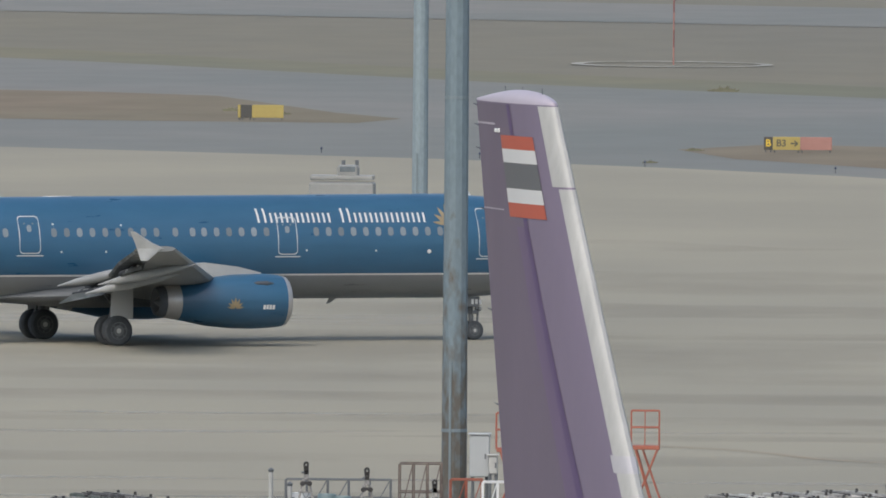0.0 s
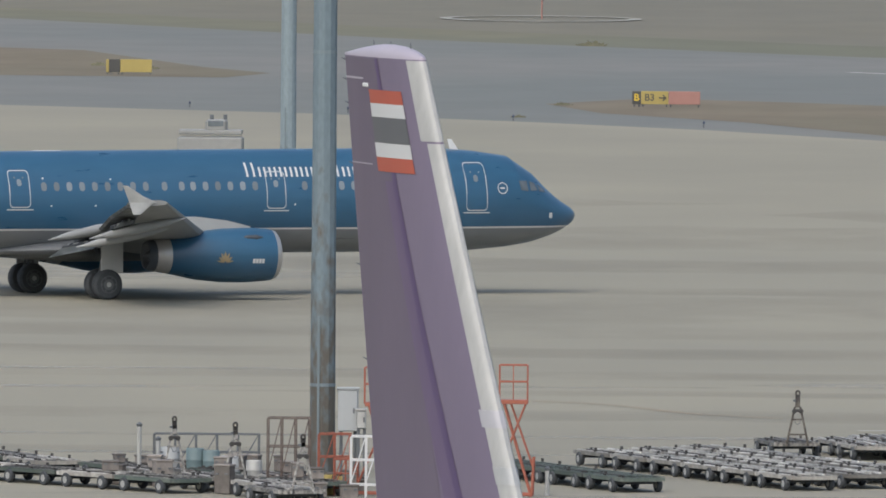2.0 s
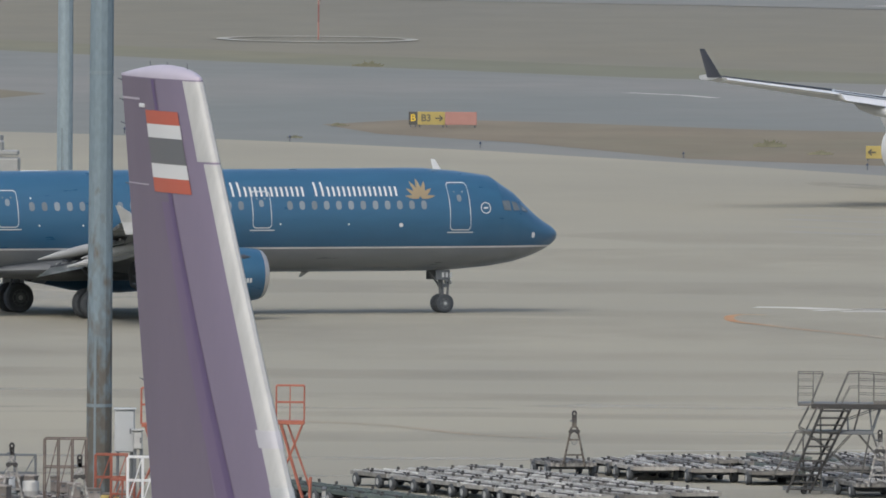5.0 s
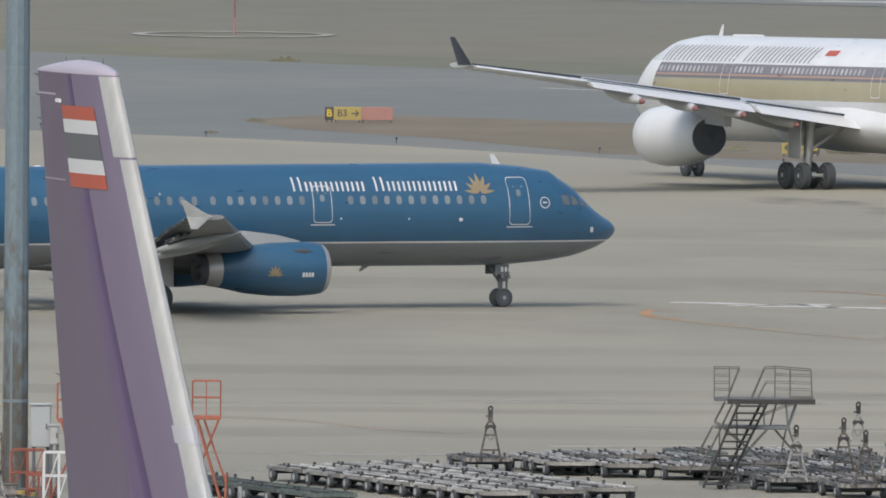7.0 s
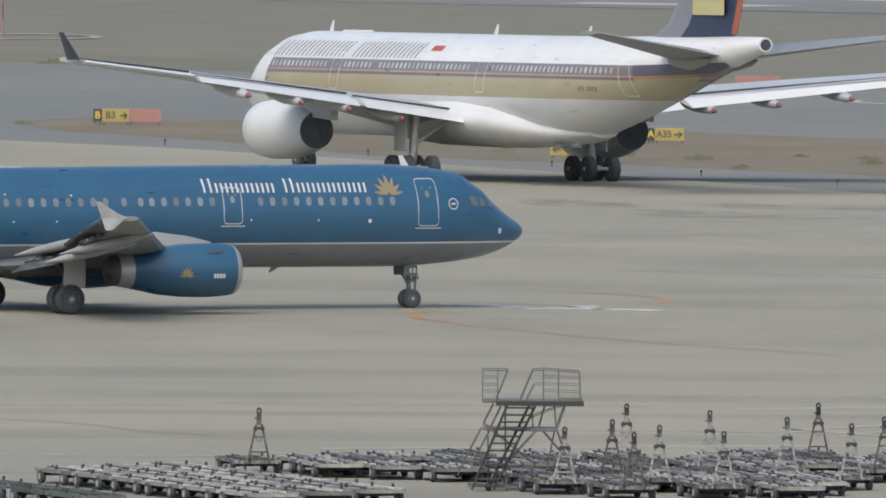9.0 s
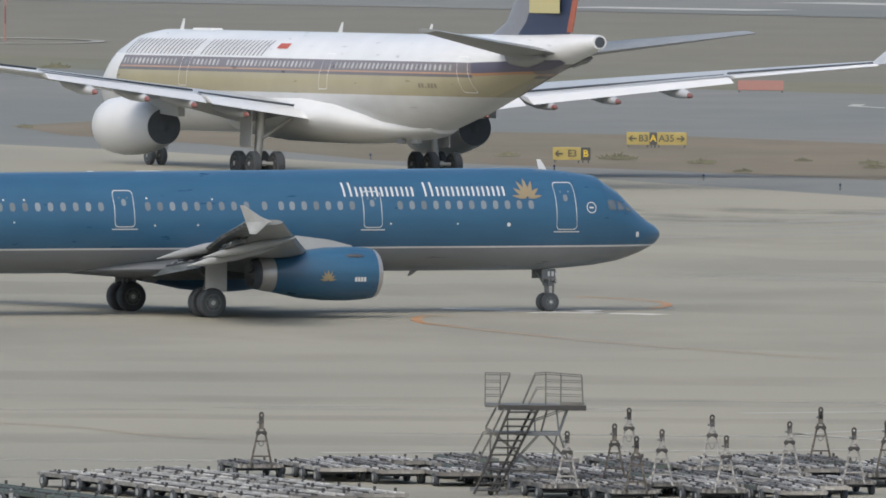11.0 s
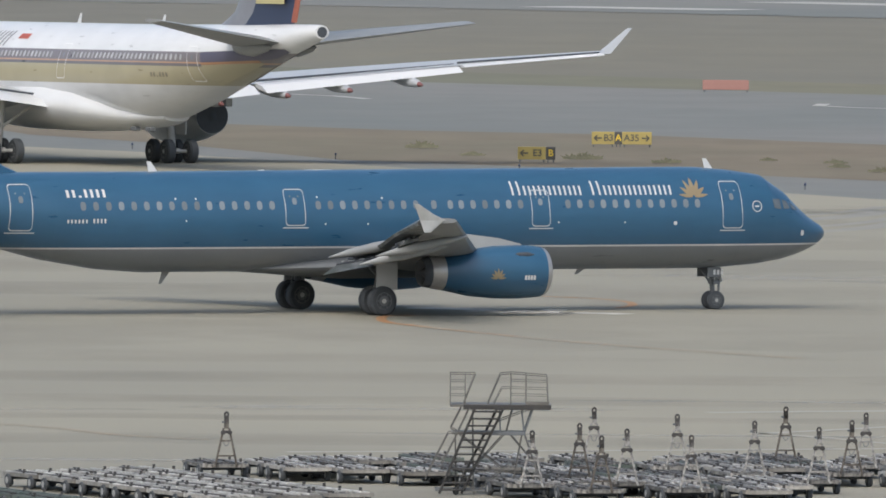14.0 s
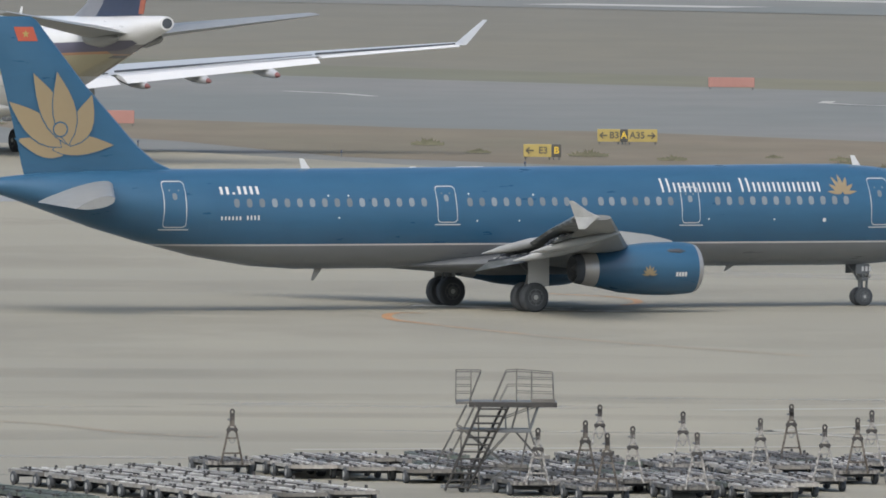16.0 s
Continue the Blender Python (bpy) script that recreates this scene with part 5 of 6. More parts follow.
def taxi_sign(x, y, panels, turn, label, h=0.82):
    """panels: (width, face material, text, ink material, arrow way or 0)."""
    p = thing("taxiway_sign", pose(x, y, 0, 0, 0, turn), label, "airport sign", "taxiway signs")
    at = 0.0
    for w, face, text, ink, way in panels:
        bm = bmesh.new()
        box(bm, at + w / 2, 0, 0.14 + h / 2, w - 0.015, 0.28, h, None, 0.02)
        panel = part("panel", bm, face, p)
        mid = at + w / 2
        if text:
            write(text, mid - way * 0.32, -0.16, 0.14 + h / 2, h * 0.74, ink, panel)
        if way:
            arrow(mid + way * (w / 2 - 0.38), 0.14 + h / 2, way, panel, ink)
        for dx in (0.12, w - 0.12):
            bm = bmesh.new()
            tube(bm, (at + dx, 0, -0.02), (at + dx, 0, 0.16), 0.04)
            part("foot", bm, DARK_GREY, p)
        at += w
    return p


# Black lifted to put haze into the lettering
INK = surface("black_lettering", (0.1, 0.095, 0.07), 0.6, spread=0.05)
YELLOW_INK = surface("yellow_lettering", (0.62, 0.45, 0.05), 0.5, spread=0.05)
taxi_sign(-21.5, 1038.5, [(0.55, BLACK, "B", YELLOW_INK, 0), (1.68, YELLOW, "B3", INK, 1), (1.95, HAZED_RED, "", INK, 0)], 0, "black, yellow and pale red taxiway sign on grass", 0.8)
taxi_sign(6.03, 960.6, [(1.6, YELLOW, "E3", INK, -1), (0.55, BLACK, "B", YELLOW_INK, 0)], 0, "yellow and black taxiway sign on grass", 0.72)
taxi_sign(10.63, 999.7, [(1.35, YELLOW, "B3", INK, -1), (0.45, BLACK, "A", YELLOW_INK, 0), (1.75, YELLOW, "A35", INK, 1)], 0, "long yellow taxiway sign with black centre on grass", 0.74)
taxi_sign(-58.1, 1121.7, [(0.2, YELLOW, "", INK, 0), (0.75, BLACK, "", INK, 0), (2.1, YELLOW, "", INK, 0)], 0, "yellow and black taxiway sign on sandy island", 0.85)
taxi_sign(20.0, 1166.4, [(3.2, HAZED_RED, "", INK, 0)], 0, "low pale red board on grass", 0.68)
p = thing("wind_mast", pose(-35.3, 1354, -0.09), "thin red and white mast on a white ring", "mast")
for k in range(6):
    bm = bmesh.new()
    tube(bm, (0, 0, 1.4 * k), (0, 0, 1.4 * (k + 1)), 0.07, None, 8)
    part("mast_segment", bm, HAZED_RED if k % 2 == 0 else DULL_RED, p)


def tuft(x, y, s, z=0.0):
    bm = bmesh.new()
    for k in range(90):
        a, r = random.uniform(0, 6.28), random.uniform(0, 1) ** 0.6
        bx, by = r * math.cos(a) * 0.9, r * math.sin(a) * 0.9
        hgt = (1.15 - r * 0.8) * random.uniform(0.4, 1)
        w, l = random.uniform(0.05, 0.14), random.uniform(-0.3, 0.3)
        v = [bm.verts.new(q) for q in ((bx - w, by, 0), (bx + w, by, 0), (bx + w * 0.7 + l * 0.5, by + 0.05, hgt * 0.6), (bx + l, by + 0.1, hgt), (bx - w * 0.7 + l * 0.5, by + 0.05, hgt * 0.6))]
        bm.faces.new(v)
    ob = part("shrub", bm, TUFT)
    ob.matrix_basis = pose(x, y, z, 0, 0, 0) @ Matrix.Diagonal((s * 1.2, s, s * 0.5, 1))
    return tagged(ob, "low grey-green shrub growing in dry grass", "shrub", "shrubs in the grass")


TUFT = surface("shrub_leaves", (0.125, 0.125, 0.085), 0.9, spread=0.2, random_part=0.2)
for x, y, s in ((14.5, 960.6, 0.75), (24.1, 953.1, 0.6), (16.5, 941.6, 0.5), (24.1, 962.6, 0.6), (26.2, 943.6, 0.65), (9.8, 968.6, 1.0), (20.4, 968, 0.45), (0.6, 993.4, 0.9), (-27.6, 1006, 0.4), (-25.8, 1040, 0.5), (30, 950, 0.6), (3.5, 975, 0.6)):
    tuft(x, y, s)
tuft(-28.7, 1239, 1.0, -0.06)
tuft(-60, 1150, 0.6)
tuft(-56, 1140, 0.5)


def edge_light(x, y):
    p = thing("edge_light", pose(x, y, 0), "small dark taxiway edge light on a stalk", "edge light", "taxiway edge lights")
    bm = bmesh.new()
    tube(bm, (0, 0, 0), (0, 0, 0.26), 0.04)
    part("stalk", bm, DARK_GREY, p)
    bm = bmesh.new()
    spun(bm, [(0.24, 0.06), (0.3, 0.07), (0.36, 0.04), (0.38, 0.01)], (0, 0, 0), "Z", 10)
    part("lens", bm, NAVY, p)


for x, y in ((-27.6, 996), (-16.2, 984), (-4.3, 963), (6, 940), (14, 921), (-38, 1014), (21, 903), (29.5, 886), (-48, 1025)):
    edge_light(x, y)


# ---- service vehicle across the apron ----
def far_truck():
    p = thing("service_truck", pose(-40.2, 882, 0), "low grey airport service truck on the far apron", "truck")
    m = surface("truck_grey_paint", (0.24, 0.25, 0.25), 0.5, spread=0.12)
    bm = bmesh.new()
    box(bm, 0, 0, 1.2, 3.4, 1.9, 1.0, None, 0.08)
    part("body", bm, m, p)
    bm = bmesh.new()
    box(bm, 0, 0, 1.95, 3.3, 1.8, 0.25, None, 0.05)
    part("load_rail", bm, m, p)
    bm = bmesh.new()
    box(bm, 0.3, 0, 2.3, 1.1, 1.7, 0.6, None, 0.1)
    cab = part("cab", bm, m, p)
    bm = bmesh.new()
    box(bm, 0.3, -0.86, 2.4, 0.8, 0.03, 0.28, None, 0.01)
    part("cab_window", bm, COCKPIT, cab)
    for dx in (0.05, 0.75):
        bm = bmesh.new()
        tube(bm, (dx, 0, 2.6), (dx, 0, 2.85), 0.1)
        part("beacon", bm, DARK_GREY, cab)
    for dx in (-1.1, 1.1):
        for dy in (-0.8, 0.8):
            wheel(p, dx, dy, 0.42, 0.42, 0.3)


far_truck()


# ---- maintenance stand with stairs ----
STAIR_DARK = surface("dark_stair_steel", (0.05, 0.05, 0.05), 0.7, spread=0.2, spec=0.2)


def stand():
    p = thing("maintenance_stand", pose(0.02, 527.7, 0), "grey steel maintenance stand with stairs and guard rails", "platform stairs")

    def bar(name, a, b, r=0.022, m=None, n=6):
        bm = bmesh.new()
        tube(bm, a, b, r * 0.75, None, n)
        return part(name, bm, m or FRAME_STEEL, p)

    # platform and landing
    bm = bmesh.new()
    box(bm, 2.82, 0.0, 2.79, 3.15, 1.7, 0.08, None, 0.01)
    part("platform", bm, FRAME_STEEL, p, "grey grating platform")
    bm = bmesh.new()
    box(bm, 3.03, -0.87, 2.745, 2.74, 0.05, 0.15, None, 0.01)
    part("platform_edge", bm, STAIR_DARK, p, "dark platform edge beam")
    bm = bmesh.new()
    box(bm, 2.45, 0.0, 1.93, 2.3, 1.5, 0.07, None, 0.01)
    part("landing", bm, FRAME_STEEL, p)
    bm = bmesh.new()
    box(bm, 2.9, -0.77, 1.93, 1.4, 0.05, 0.12, None, 0.01)
    part("landing_edge", bm, DARK_GREY, p)
    # guard rails: a short pen over the stairs, a longer one at the far end
    for y in (-0.82, 0.82):
        for x in (1.25, 1.72):
            bar("rail_post", (x, y, 2.8), (x, y, 3.76))
        bar("rail", (1.25, y, 3.76), (2.03, y, 3.76))
        for z in (3.53, 3.3, 3.09):
            bar("rail", (1.25, y, z), (1.72, y, z), 0.014)
        bar("handrail", (2.03, y, 3.76), (1.66, y, 2.8))
        bar("handrail", (2.42, y, 2.83), (2.81, y, 3.76))
        bar("rail", (2.81, y, 3.76), (3.18, y, 3.79))
        bar("rail", (3.18, y, 3.79), (4.26, y, 3.71))
        for x, top in ((3.14, 3.79), (3.61, 3.76), (4.26, 3.71)):
            bar("rail_post", (x + (0.04 if x > 4 else 0), y, 2.8), (x, y, top))
        for z in (3.56, 3.33, 3.12):
            bar("rail", (3.14, y, z), (4.28, y, z - 0.03), 0.014)
        bar("rail", (2.61, y, 2.83), (2.86, y, 3.32), 0.016)
        bar("rail", (2.86, y, 3.32), (3.14, y, 3.33), 0.016)
    for z in (3.12, 3.4, 3.71):
        bar("rail", (4.27, -0.82, z), (4.27, 0.82, z), 0.014)
        bar("rail", (1.25, -0.82, z), (1.25, 0.82, z), 0.014)
    bm = bmesh.new()
    box(bm, 3.97, -0.84, 2.88, 0.72, 0.03, 0.1)
    part("toe_board", bm, FRAME_STEEL, p)
    # two flights of stairs in one slope, with hand rails on both sides
    for (xa, za), (xb, zb), y in (((2.03, 2.72), (0.93, 0.05), -0.95), ((2.91, 2.72), (1.62, 0.05), -0.95), ((2.75, 2.72), (1.45, 0.05), 0.55)):
        bar("stringer", (xa, y, za), (xb, y, zb), 0.055, STAIR_DARK)
    for k in range(12):
        u = (k + 0.5) / 12
        xa, xb = 0.93 + 1.10 * u, 1.62 + 1.29 * u
        bm = bmesh.new()
        box(bm, (xa + xb) / 2, -0.9, 0.05 + 2.67 * u, xb - xa, 0.26, 0.05, None, 0.01)
        part("tread", bm, STAIR_DARK, p)
    for y in (-1.0, 0.6):
        bar("handrail", (1.6, y, 2.72), (1.27, y, 2.08))
        bar("handrail", (1.27, y, 2.08), (1.48, y, 1.96))
        bar("handrail", (1.86, y, 2.72), (1.5, y, 1.95), 0.02)
        bar("handrail", (1.2, y, 1.92), (0.78, y, 1.1))
        bar("handrail", (0.78, y, 1.1), (0.5, y, 0.5))
        bar("handrail", (1.5, y, 1.92), (1.0, y, 0.95), 0.02)
        bar("rail_post", (1.2, y, 1.92), (1.46, y, 1.94), 0.02)
    # legs and braces
    for y in (-0.75, 0.75):
        bar("leg", (1.95, y, 2.75), (2.0, y, 0.02), 0.032)
        bar("leg", (1.42, y, 1.93), (1.45, y, 0.02), 0.032)
        bar("leg", (3.47, y, 2.75), (3.56, y, 1.93), 0.036, DARK_GREY)
        bar("leg", (3.84, y, 2.75), (3.56, y, 1.93), 0.04, DARK_GREY)
        bar("leg", (3.56, y, 1.93), (4.2, y, 0.05), 0.036)
        bar("leg", (3.21, y, 2.75), (3.0, y, 1.95), 0.026)
        bar("leg", (2.78, y, 2.75), (2.82, y, 1.95), 0.03, DARK_GREY)
        bar("brace", (2.74, y, 2.3), (3.8, y, 2.7), 0.018)
        bar("brace", (1.5, y, 1.92), (2.9, y, 0.8), 0.022)
        bar("brace", (2.95, y, 1.9), (2.1, y, 0.95), 0.022)
        bar("brace", (3.1, y, 1.9), (4.1, y, 0.75), 0.022)
        bar("brace", (3.5, y, 1.9), (3.2, y, 0.25), 0.022)
        bar("brace", (1.5, y, 0.75), (3.7, y, 0.7), 0.022)
        bar("brace", (2.1, y, 0.1), (3.1, y, 0.95), 0.02)
        bar("brace", (1.6, y, 0.75), (2.05, y, 0.05), 0.024)
        bar("foot_rail", (0.8, y, 0.16), (4.2, y, 0.12), 0.04, DARK_GREY)
    for x in (1.45, 4.2):
        for y in (-0.75, 0.75):
            wheel(p, x, y, 0.1, 0.1, 0.07, "castor")


stand()


def red_stand(x, y, top, flip=1):
    p = thing("orange_stand", pose(x, y, 0), "orange-red steel inspection ladder stand with guard rail", "ladder stand", "orange ladder stands")

    def bar(name, a, b, r=0.018):
        bm = bmesh.new()
        tube(bm, a, b, r, None, 6)
        part(name, bm, ORANGE, p)

    fl = top - 1.08
    for sx in (-0.42, 0.0, 0.42):
        bar("rail_post", (sx, -0.35, fl), (sx, -0.35, top))
    for sx in (-0.42, 0.42):
        bar("rail_post", (sx, 0.35, fl), (sx, 0.35, top))
        for z in (top, top - 0.5):
            bar("rail", (sx, -0.35, z), (sx, 0.35, z))
    for z in (top, top - 0.5):
        bar("rail", (-0.42, -0.35, z), (0.42, -0.35, z))
        bar("rail", (-0.42, 0.35, z), (0.42, 0.35, z))
    bm = bmesh.new()
    box(bm, 0.02, 0, fl - 0.02, 0.84, 0.78, 0.12, None, 0.01)
    part("platform", bm, ORANGE, p, "orange-red platform")
    for sy in (-0.33, 0.33):
        bar("leg", (-0.3 * flip, sy, fl), (0.55 * flip, sy, 0.02), 0.035)
        bar("leg", (0.4 * flip, sy, fl), (0.05 * flip, sy, fl - 0.9), 0.03)
        bar("leg", (0.05 * flip, sy, fl - 0.9), (-0.75 * flip, sy, 0.02), 0.03)
        bar("leg", (-0.1 * flip, sy, fl), (0.6 * flip, sy, 0.9), 0.02)
        bar("foot_rail", (-0.75 * flip, sy, 0.08), (0.6 * flip, sy, 0.08), 0.04)
        bar("leg", (0.58 * flip, sy, 0.05), (0.62 * flip, sy, 1.2), 0.04)
    for k in range(7):
        u = (k + 0.5) / 7
        bar("tread", ((-0.3 + 0.85 * (1 - u)) * flip, -0.33, fl * u), ((-0.3 + 0.85 * (1 - u)) * flip, 0.33, fl * u), 0.03)


red_stand(-14.0, 508, 3.96)
red_stand(-18.05, 508, 3.85)


# ---- equipment round the foot of the mast ----
def post_box(name, x, y, z0, z1, w, d, label, material, category):
    p = thing(name, pose(x, y, 0), label, category)
    bm = bmesh.new()
    box(bm, 0, 0, (z0 + z1) / 2, w, d, z1 - z0, None, 0.03)
    b = part("cabinet", bm, material, p)
    bm = bmesh.new()
    box(bm, 0, 0, z1 + 0.03, w + 0.08, d + 0.08, 0.06, None, 0.015)
    part("roof", bm, material, b)
    bm = bmesh.new()
    box(bm, w * 0.3, -d / 2 - 0.01, (z0 + z1) / 2, 0.05, 0.03, 0.16)
    part("handle", bm, DARK_GREY, b)
    for s in (-1, 1):
        bm = bmesh.new()
        tube(bm, (s * w * 0.35, 0, 0), (s * w * 0.35, 0, z0 + 0.02), 0.05)
        part("leg", bm, DARK_GREY, p)


PALE = surface("pale_cabinet_paint", (0.34, 0.365, 0.385), 0.45, spread=0.08)
post_box("control_cabinet", -19.12, 512.2, 1.75, 3.02, 0.6, 0.5, "pale grey electrical cabinet on posts beside the mast", PALE, "cabinet")
post_box("meter_box", -18.7, 511.8, 1.85, 2.4, 0.27, 0.25, "small grey meter box on posts beside the mast", GALV, "meter box")


def scaffold(x, y, w, d, h, material, label, cells=2):
    p = thing("equipment_rack", pose(x, y, 0), label, "rack", "equipment racks")
    for i in range(cells + 1):
        for sy in (-d / 2, d / 2):
            bm = bmesh.new()
            tube(bm, (-w / 2 + w * i / cells, sy, 0), (-w / 2 + w * i / cells, sy, h), 0.024, None, 6)
            part("post", bm, material, p)
    for z in (h, h * 0.62, h * 0.22):
        for sy in (-d / 2, d / 2):
            bm = bmesh.new()
            tube(bm, (-w / 2, sy, z), (w / 2, sy, z), 0.02, None, 6)
            part("rail", bm, material, p)
    for i in range(cells):
        bm = bmesh.new()
        tube(bm, (-w / 2 + w * i / cells, -d / 2, h * 0.22), (-w / 2 + w * (i + 1) / cells, -d / 2, h), 0.018, None, 5)
        part("brace", bm, material, p)
    return p


RED_RACK = surface("dull_red_rack_steel", (0.27, 0.085, 0.055), 0.6, spread=0.25, grain=6)
DARK_RACK = surface("dark_rusty_steel", (0.12, 0.095, 0.085), 0.7, spread=0.3, grain=6)
scaffold(-20.8, 509.5, 1.25, 1.2, 2.25, DARK_RACK, "dark rusty steel rack beside the mast", 3)
scaffold(-19.4, 509.0, 0.95, 1.0, 1.8, RED_RACK, "orange-red steel rack in front of the mast", 2)
scaffold(-19.0, 507.6, 0.7, 0.6, 1.1, RED_RACK, "low red steel rack in front of the mast", 2)
scaffold(-23.6, 516.6, 3.2, 0.8, 1.45, DARK_GREY, "long dark grey pipe rack with drums", 5)
scaffold(-18.35, 506.2, 0.9, 1.0, 1.85, WHITE_PAINT, "white steel frame trolley", 2)


def drum(x, y, r, h, material, label):
    bm = bmesh.new()
    spun(bm, [(0, r * 0.97), (0.03, r), (h * 0.32, r), (h * 0.34, r * 1.03), (h * 0.36, r), (h * 0.65, r), (h * 0.67, r * 1.03), (h * 0.69, r), (h - 0.03, r), (h, r * 0.95), (h - 0.02, r * 0.9)], (0, 0, 0), "Z", 18)
    ob = smooth(part("drum", bm, material))
    ob.matrix_basis = pose(x, y, 0)
    tagged(ob, label, "drum", "drums by the pipe rack")


TEAL = surface("teal_drum_paint", (0.14, 0.2, 0.22), 0.5, spread=0.2)
drum(-23.9, 515.6, 0.28, 1.05, TEAL, "teal painted steel drum")
drum(-23.4, 515.4, 0.26, 1.0, TEAL, "teal painted steel drum")
drum(-24.7, 516.4, 0.3, 1.05, PALE, "pale grey painted steel drum")
drum(-22.7, 512.9, 0.3, 0.95, PALE, "pale grey steel drum")
drum(-21.9, 510.9, 0.25, 0.9, GALV, "galvanised steel drum beside the rack")
drum(-19.6, 508.2, 0.22, 0.6, YELLOW, "yellow painted drum in front of the racks")
drum(-19.1, 508.3, 0.2, 0.55, YELLOW, "small yellow painted drum")
for x, y, h in ((-25.6, 515.4, 1.7), (-25.0, 514.9, 1.3), (-13.0, 509.0, 0.75)):
    p = thing("bollard", pose(x, y, 0), "thin grey steel bollard post", "bollard", "bollards")
    bm = bmesh.new()
    tube(bm, (0, 0, 0), (0, 0, h), 0.07, None, 10)
    part("post", bm, GALV, p)
    bm = bmesh.new()
    spun(bm, [(h, 0.07), (h + 0.08, 0.1), (h + 0.14, 0.02)], (0, 0, 0), "Z", 10)
    part("cap", bm, DARK_GREY, p)


CRATE = surface("worn_crate_paint", (0.19, 0.175, 0.165), 0.6, spread=0.25, grain=5, stain=1.5, random_part=0.5)


def crate(x, y, w, d, h, turn, z=0.0):
    p = thing("equipment_crate", pose(x, y, z, 0, 0, turn), "small worn equipment crate on the apron", "crate", "equipment crates")
    bm = bmesh.new()
    box(bm, 0, 0, h * 0.5, w, d, h - 0.04, None, 0.02)
    part("body", bm, CRATE, p)
    bm = bmesh.new()
    box(bm, 0, 0, h - 0.02, w + 0.05, d + 0.05, 0.07, None, 0.02)
    part("lid", bm, CRATE, p)
    for s in (-1, 1):
        bm = bmesh.new()
        box(bm, s * w * 0.3, -d / 2 - 0.015, h * 0.7, 0.1, 0.03, 0.05)
        part("latch", bm, DARK_GREY, p)


# ---- container dollies ----
GREEN_STEEL = surface("green_dolly_steel", (0.075, 0.105, 0.095), 0.55, metal=0.1, spread=0.25, grain=5, stain=1.0, alt=(0.14, 0.16, 0.145), random_part=0.2)
BAR_WHITE = surface("worn_white_drawbar", (0.56, 0.56, 0.55), 0.55, spread=0.45, grain=9, stain=3.0, alt=(0.26, 0.25, 0.235))
BAR_BROWN = surface("worn_brown_drawbar", (0.11, 0.095, 0.08), 0.6, spread=0.4, grain=9, stain=2.0, alt=(0.2, 0.185, 0.165))


# Brown and dark slats paint the shadow lines between the bright slats
BROWN_SLAT = surface("brown_slat_steel", (0.13, 0.095, 0.085), 0.75, spread=0.3, grain=6, stain=1.5, alt=(0.2, 0.165, 0.15), random_part=0.35)
BRACKET = surface("dark_bracket_steel", (0.052, 0.05, 0.05), 0.7, spread=0.3, grain=8)


def dolly_parts(p, frame_m, top_m, small):
    """Deck, rollers and wheels: runs 3.05 m along +x from the front edge at 0."""
    length, wide = 3.05, 1.5
    bm = bmesh.new()
    for s in (-1, 1):
        box(bm, length / 2, s * (wide / 2 - 0.05), 0.41, length, 0.1, 0.12)
    for x in (0.05, length * 0.33, length * 0.66, length - 0.05):
        box(bm, x, 0, 0.40, 0.1, wide - 0.2, 0.12)
    part("deck_frame", bm, frame_m, p, "worn steel deck frame")
    # Dark sheet added under the slats to shade the gaps between them
    bm = bmesh.new()
    box(bm, length / 2, 0, 0.42, length - 0.12, wide - 0.2, 0.03)
    part("deck_pan", bm, DARK, p, "dark pan painting shade between the slats")
    for k in range(10):
        y = -wide / 2 + 0.15 + k * (wide - 0.3) / 9
        bm = bmesh.new()
        cut = (0.25, 0.9, 0.3, 1.3, 0.5, 0.25, 1.0, 0.35, 0.7, 0.3)[k]
        box(bm, length / 2 + (0.1 if k % 2 else -0.06) + (0.3 if cut > 0.8 else 0), y, 0.47 + 0.012 * (k % 3), length - cut, (0.075, 0.04, 0.08, 0.045, 0.06, 0.08, 0.04, 0.075, 0.05, 0.08)[k], 0.05)
        part("deck_slat", bm, (top_m, BROWN_SLAT, top_m, BRACKET, top_m, top_m, BROWN_SLAT, top_m, BRACKET, top_m)[k], p)
    for x, s, h in ((0.12, 1, 0.06), (length - 0.5, -1, 0.1), (length * 0.45, 1, 0.05), (0.9, -1, 0.12), (length - 0.15, 0.3, 0.06), (1.6, -0.4, 0.05), (2.1, 0.55, 0.09)):
        bm = bmesh.new()
        box(bm, x, s * (wide / 2 - 0.07), 0.48 + h / 2, 0.1, 0.06, h)
        part("stop_bracket", bm, BRACKET, p)
    for x in (0.55, length - 0.55):
        bm = bmesh.new()
        box(bm, x, 0, 0.3, 0.12, wide - 0.25, 0.12)
        part("axle", bm, DARK, p)
        for s in (-1, 1):
            bm = bmesh.new()
            y, r, w = s * (wide / 2 - 0.02), 0.215, 0.16
            spun(bm, [(y - w / 2, r * 0.55), (y - w / 2, r * 0.9), (y - w * 0.3, r), (y + w * 0.3, r), (y + w / 2, r * 0.9), (y + w / 2, r * 0.55)], (x, 0, r), "Y", 12)
            t = smooth(part("wheel", bm, RUBBER, p, "small black solid tyre paled by painted haze"))
            bm = bmesh.new()
            spun(bm, [(y - w * 0.53, r * 0.05), (y - w * 0.53, r * 0.52), (y + w * 0.53, r * 0.52), (y + w * 0.53, r * 0.05)], (x, 0, r), "Y", 8)
            part("hub", bm, GALV, t)


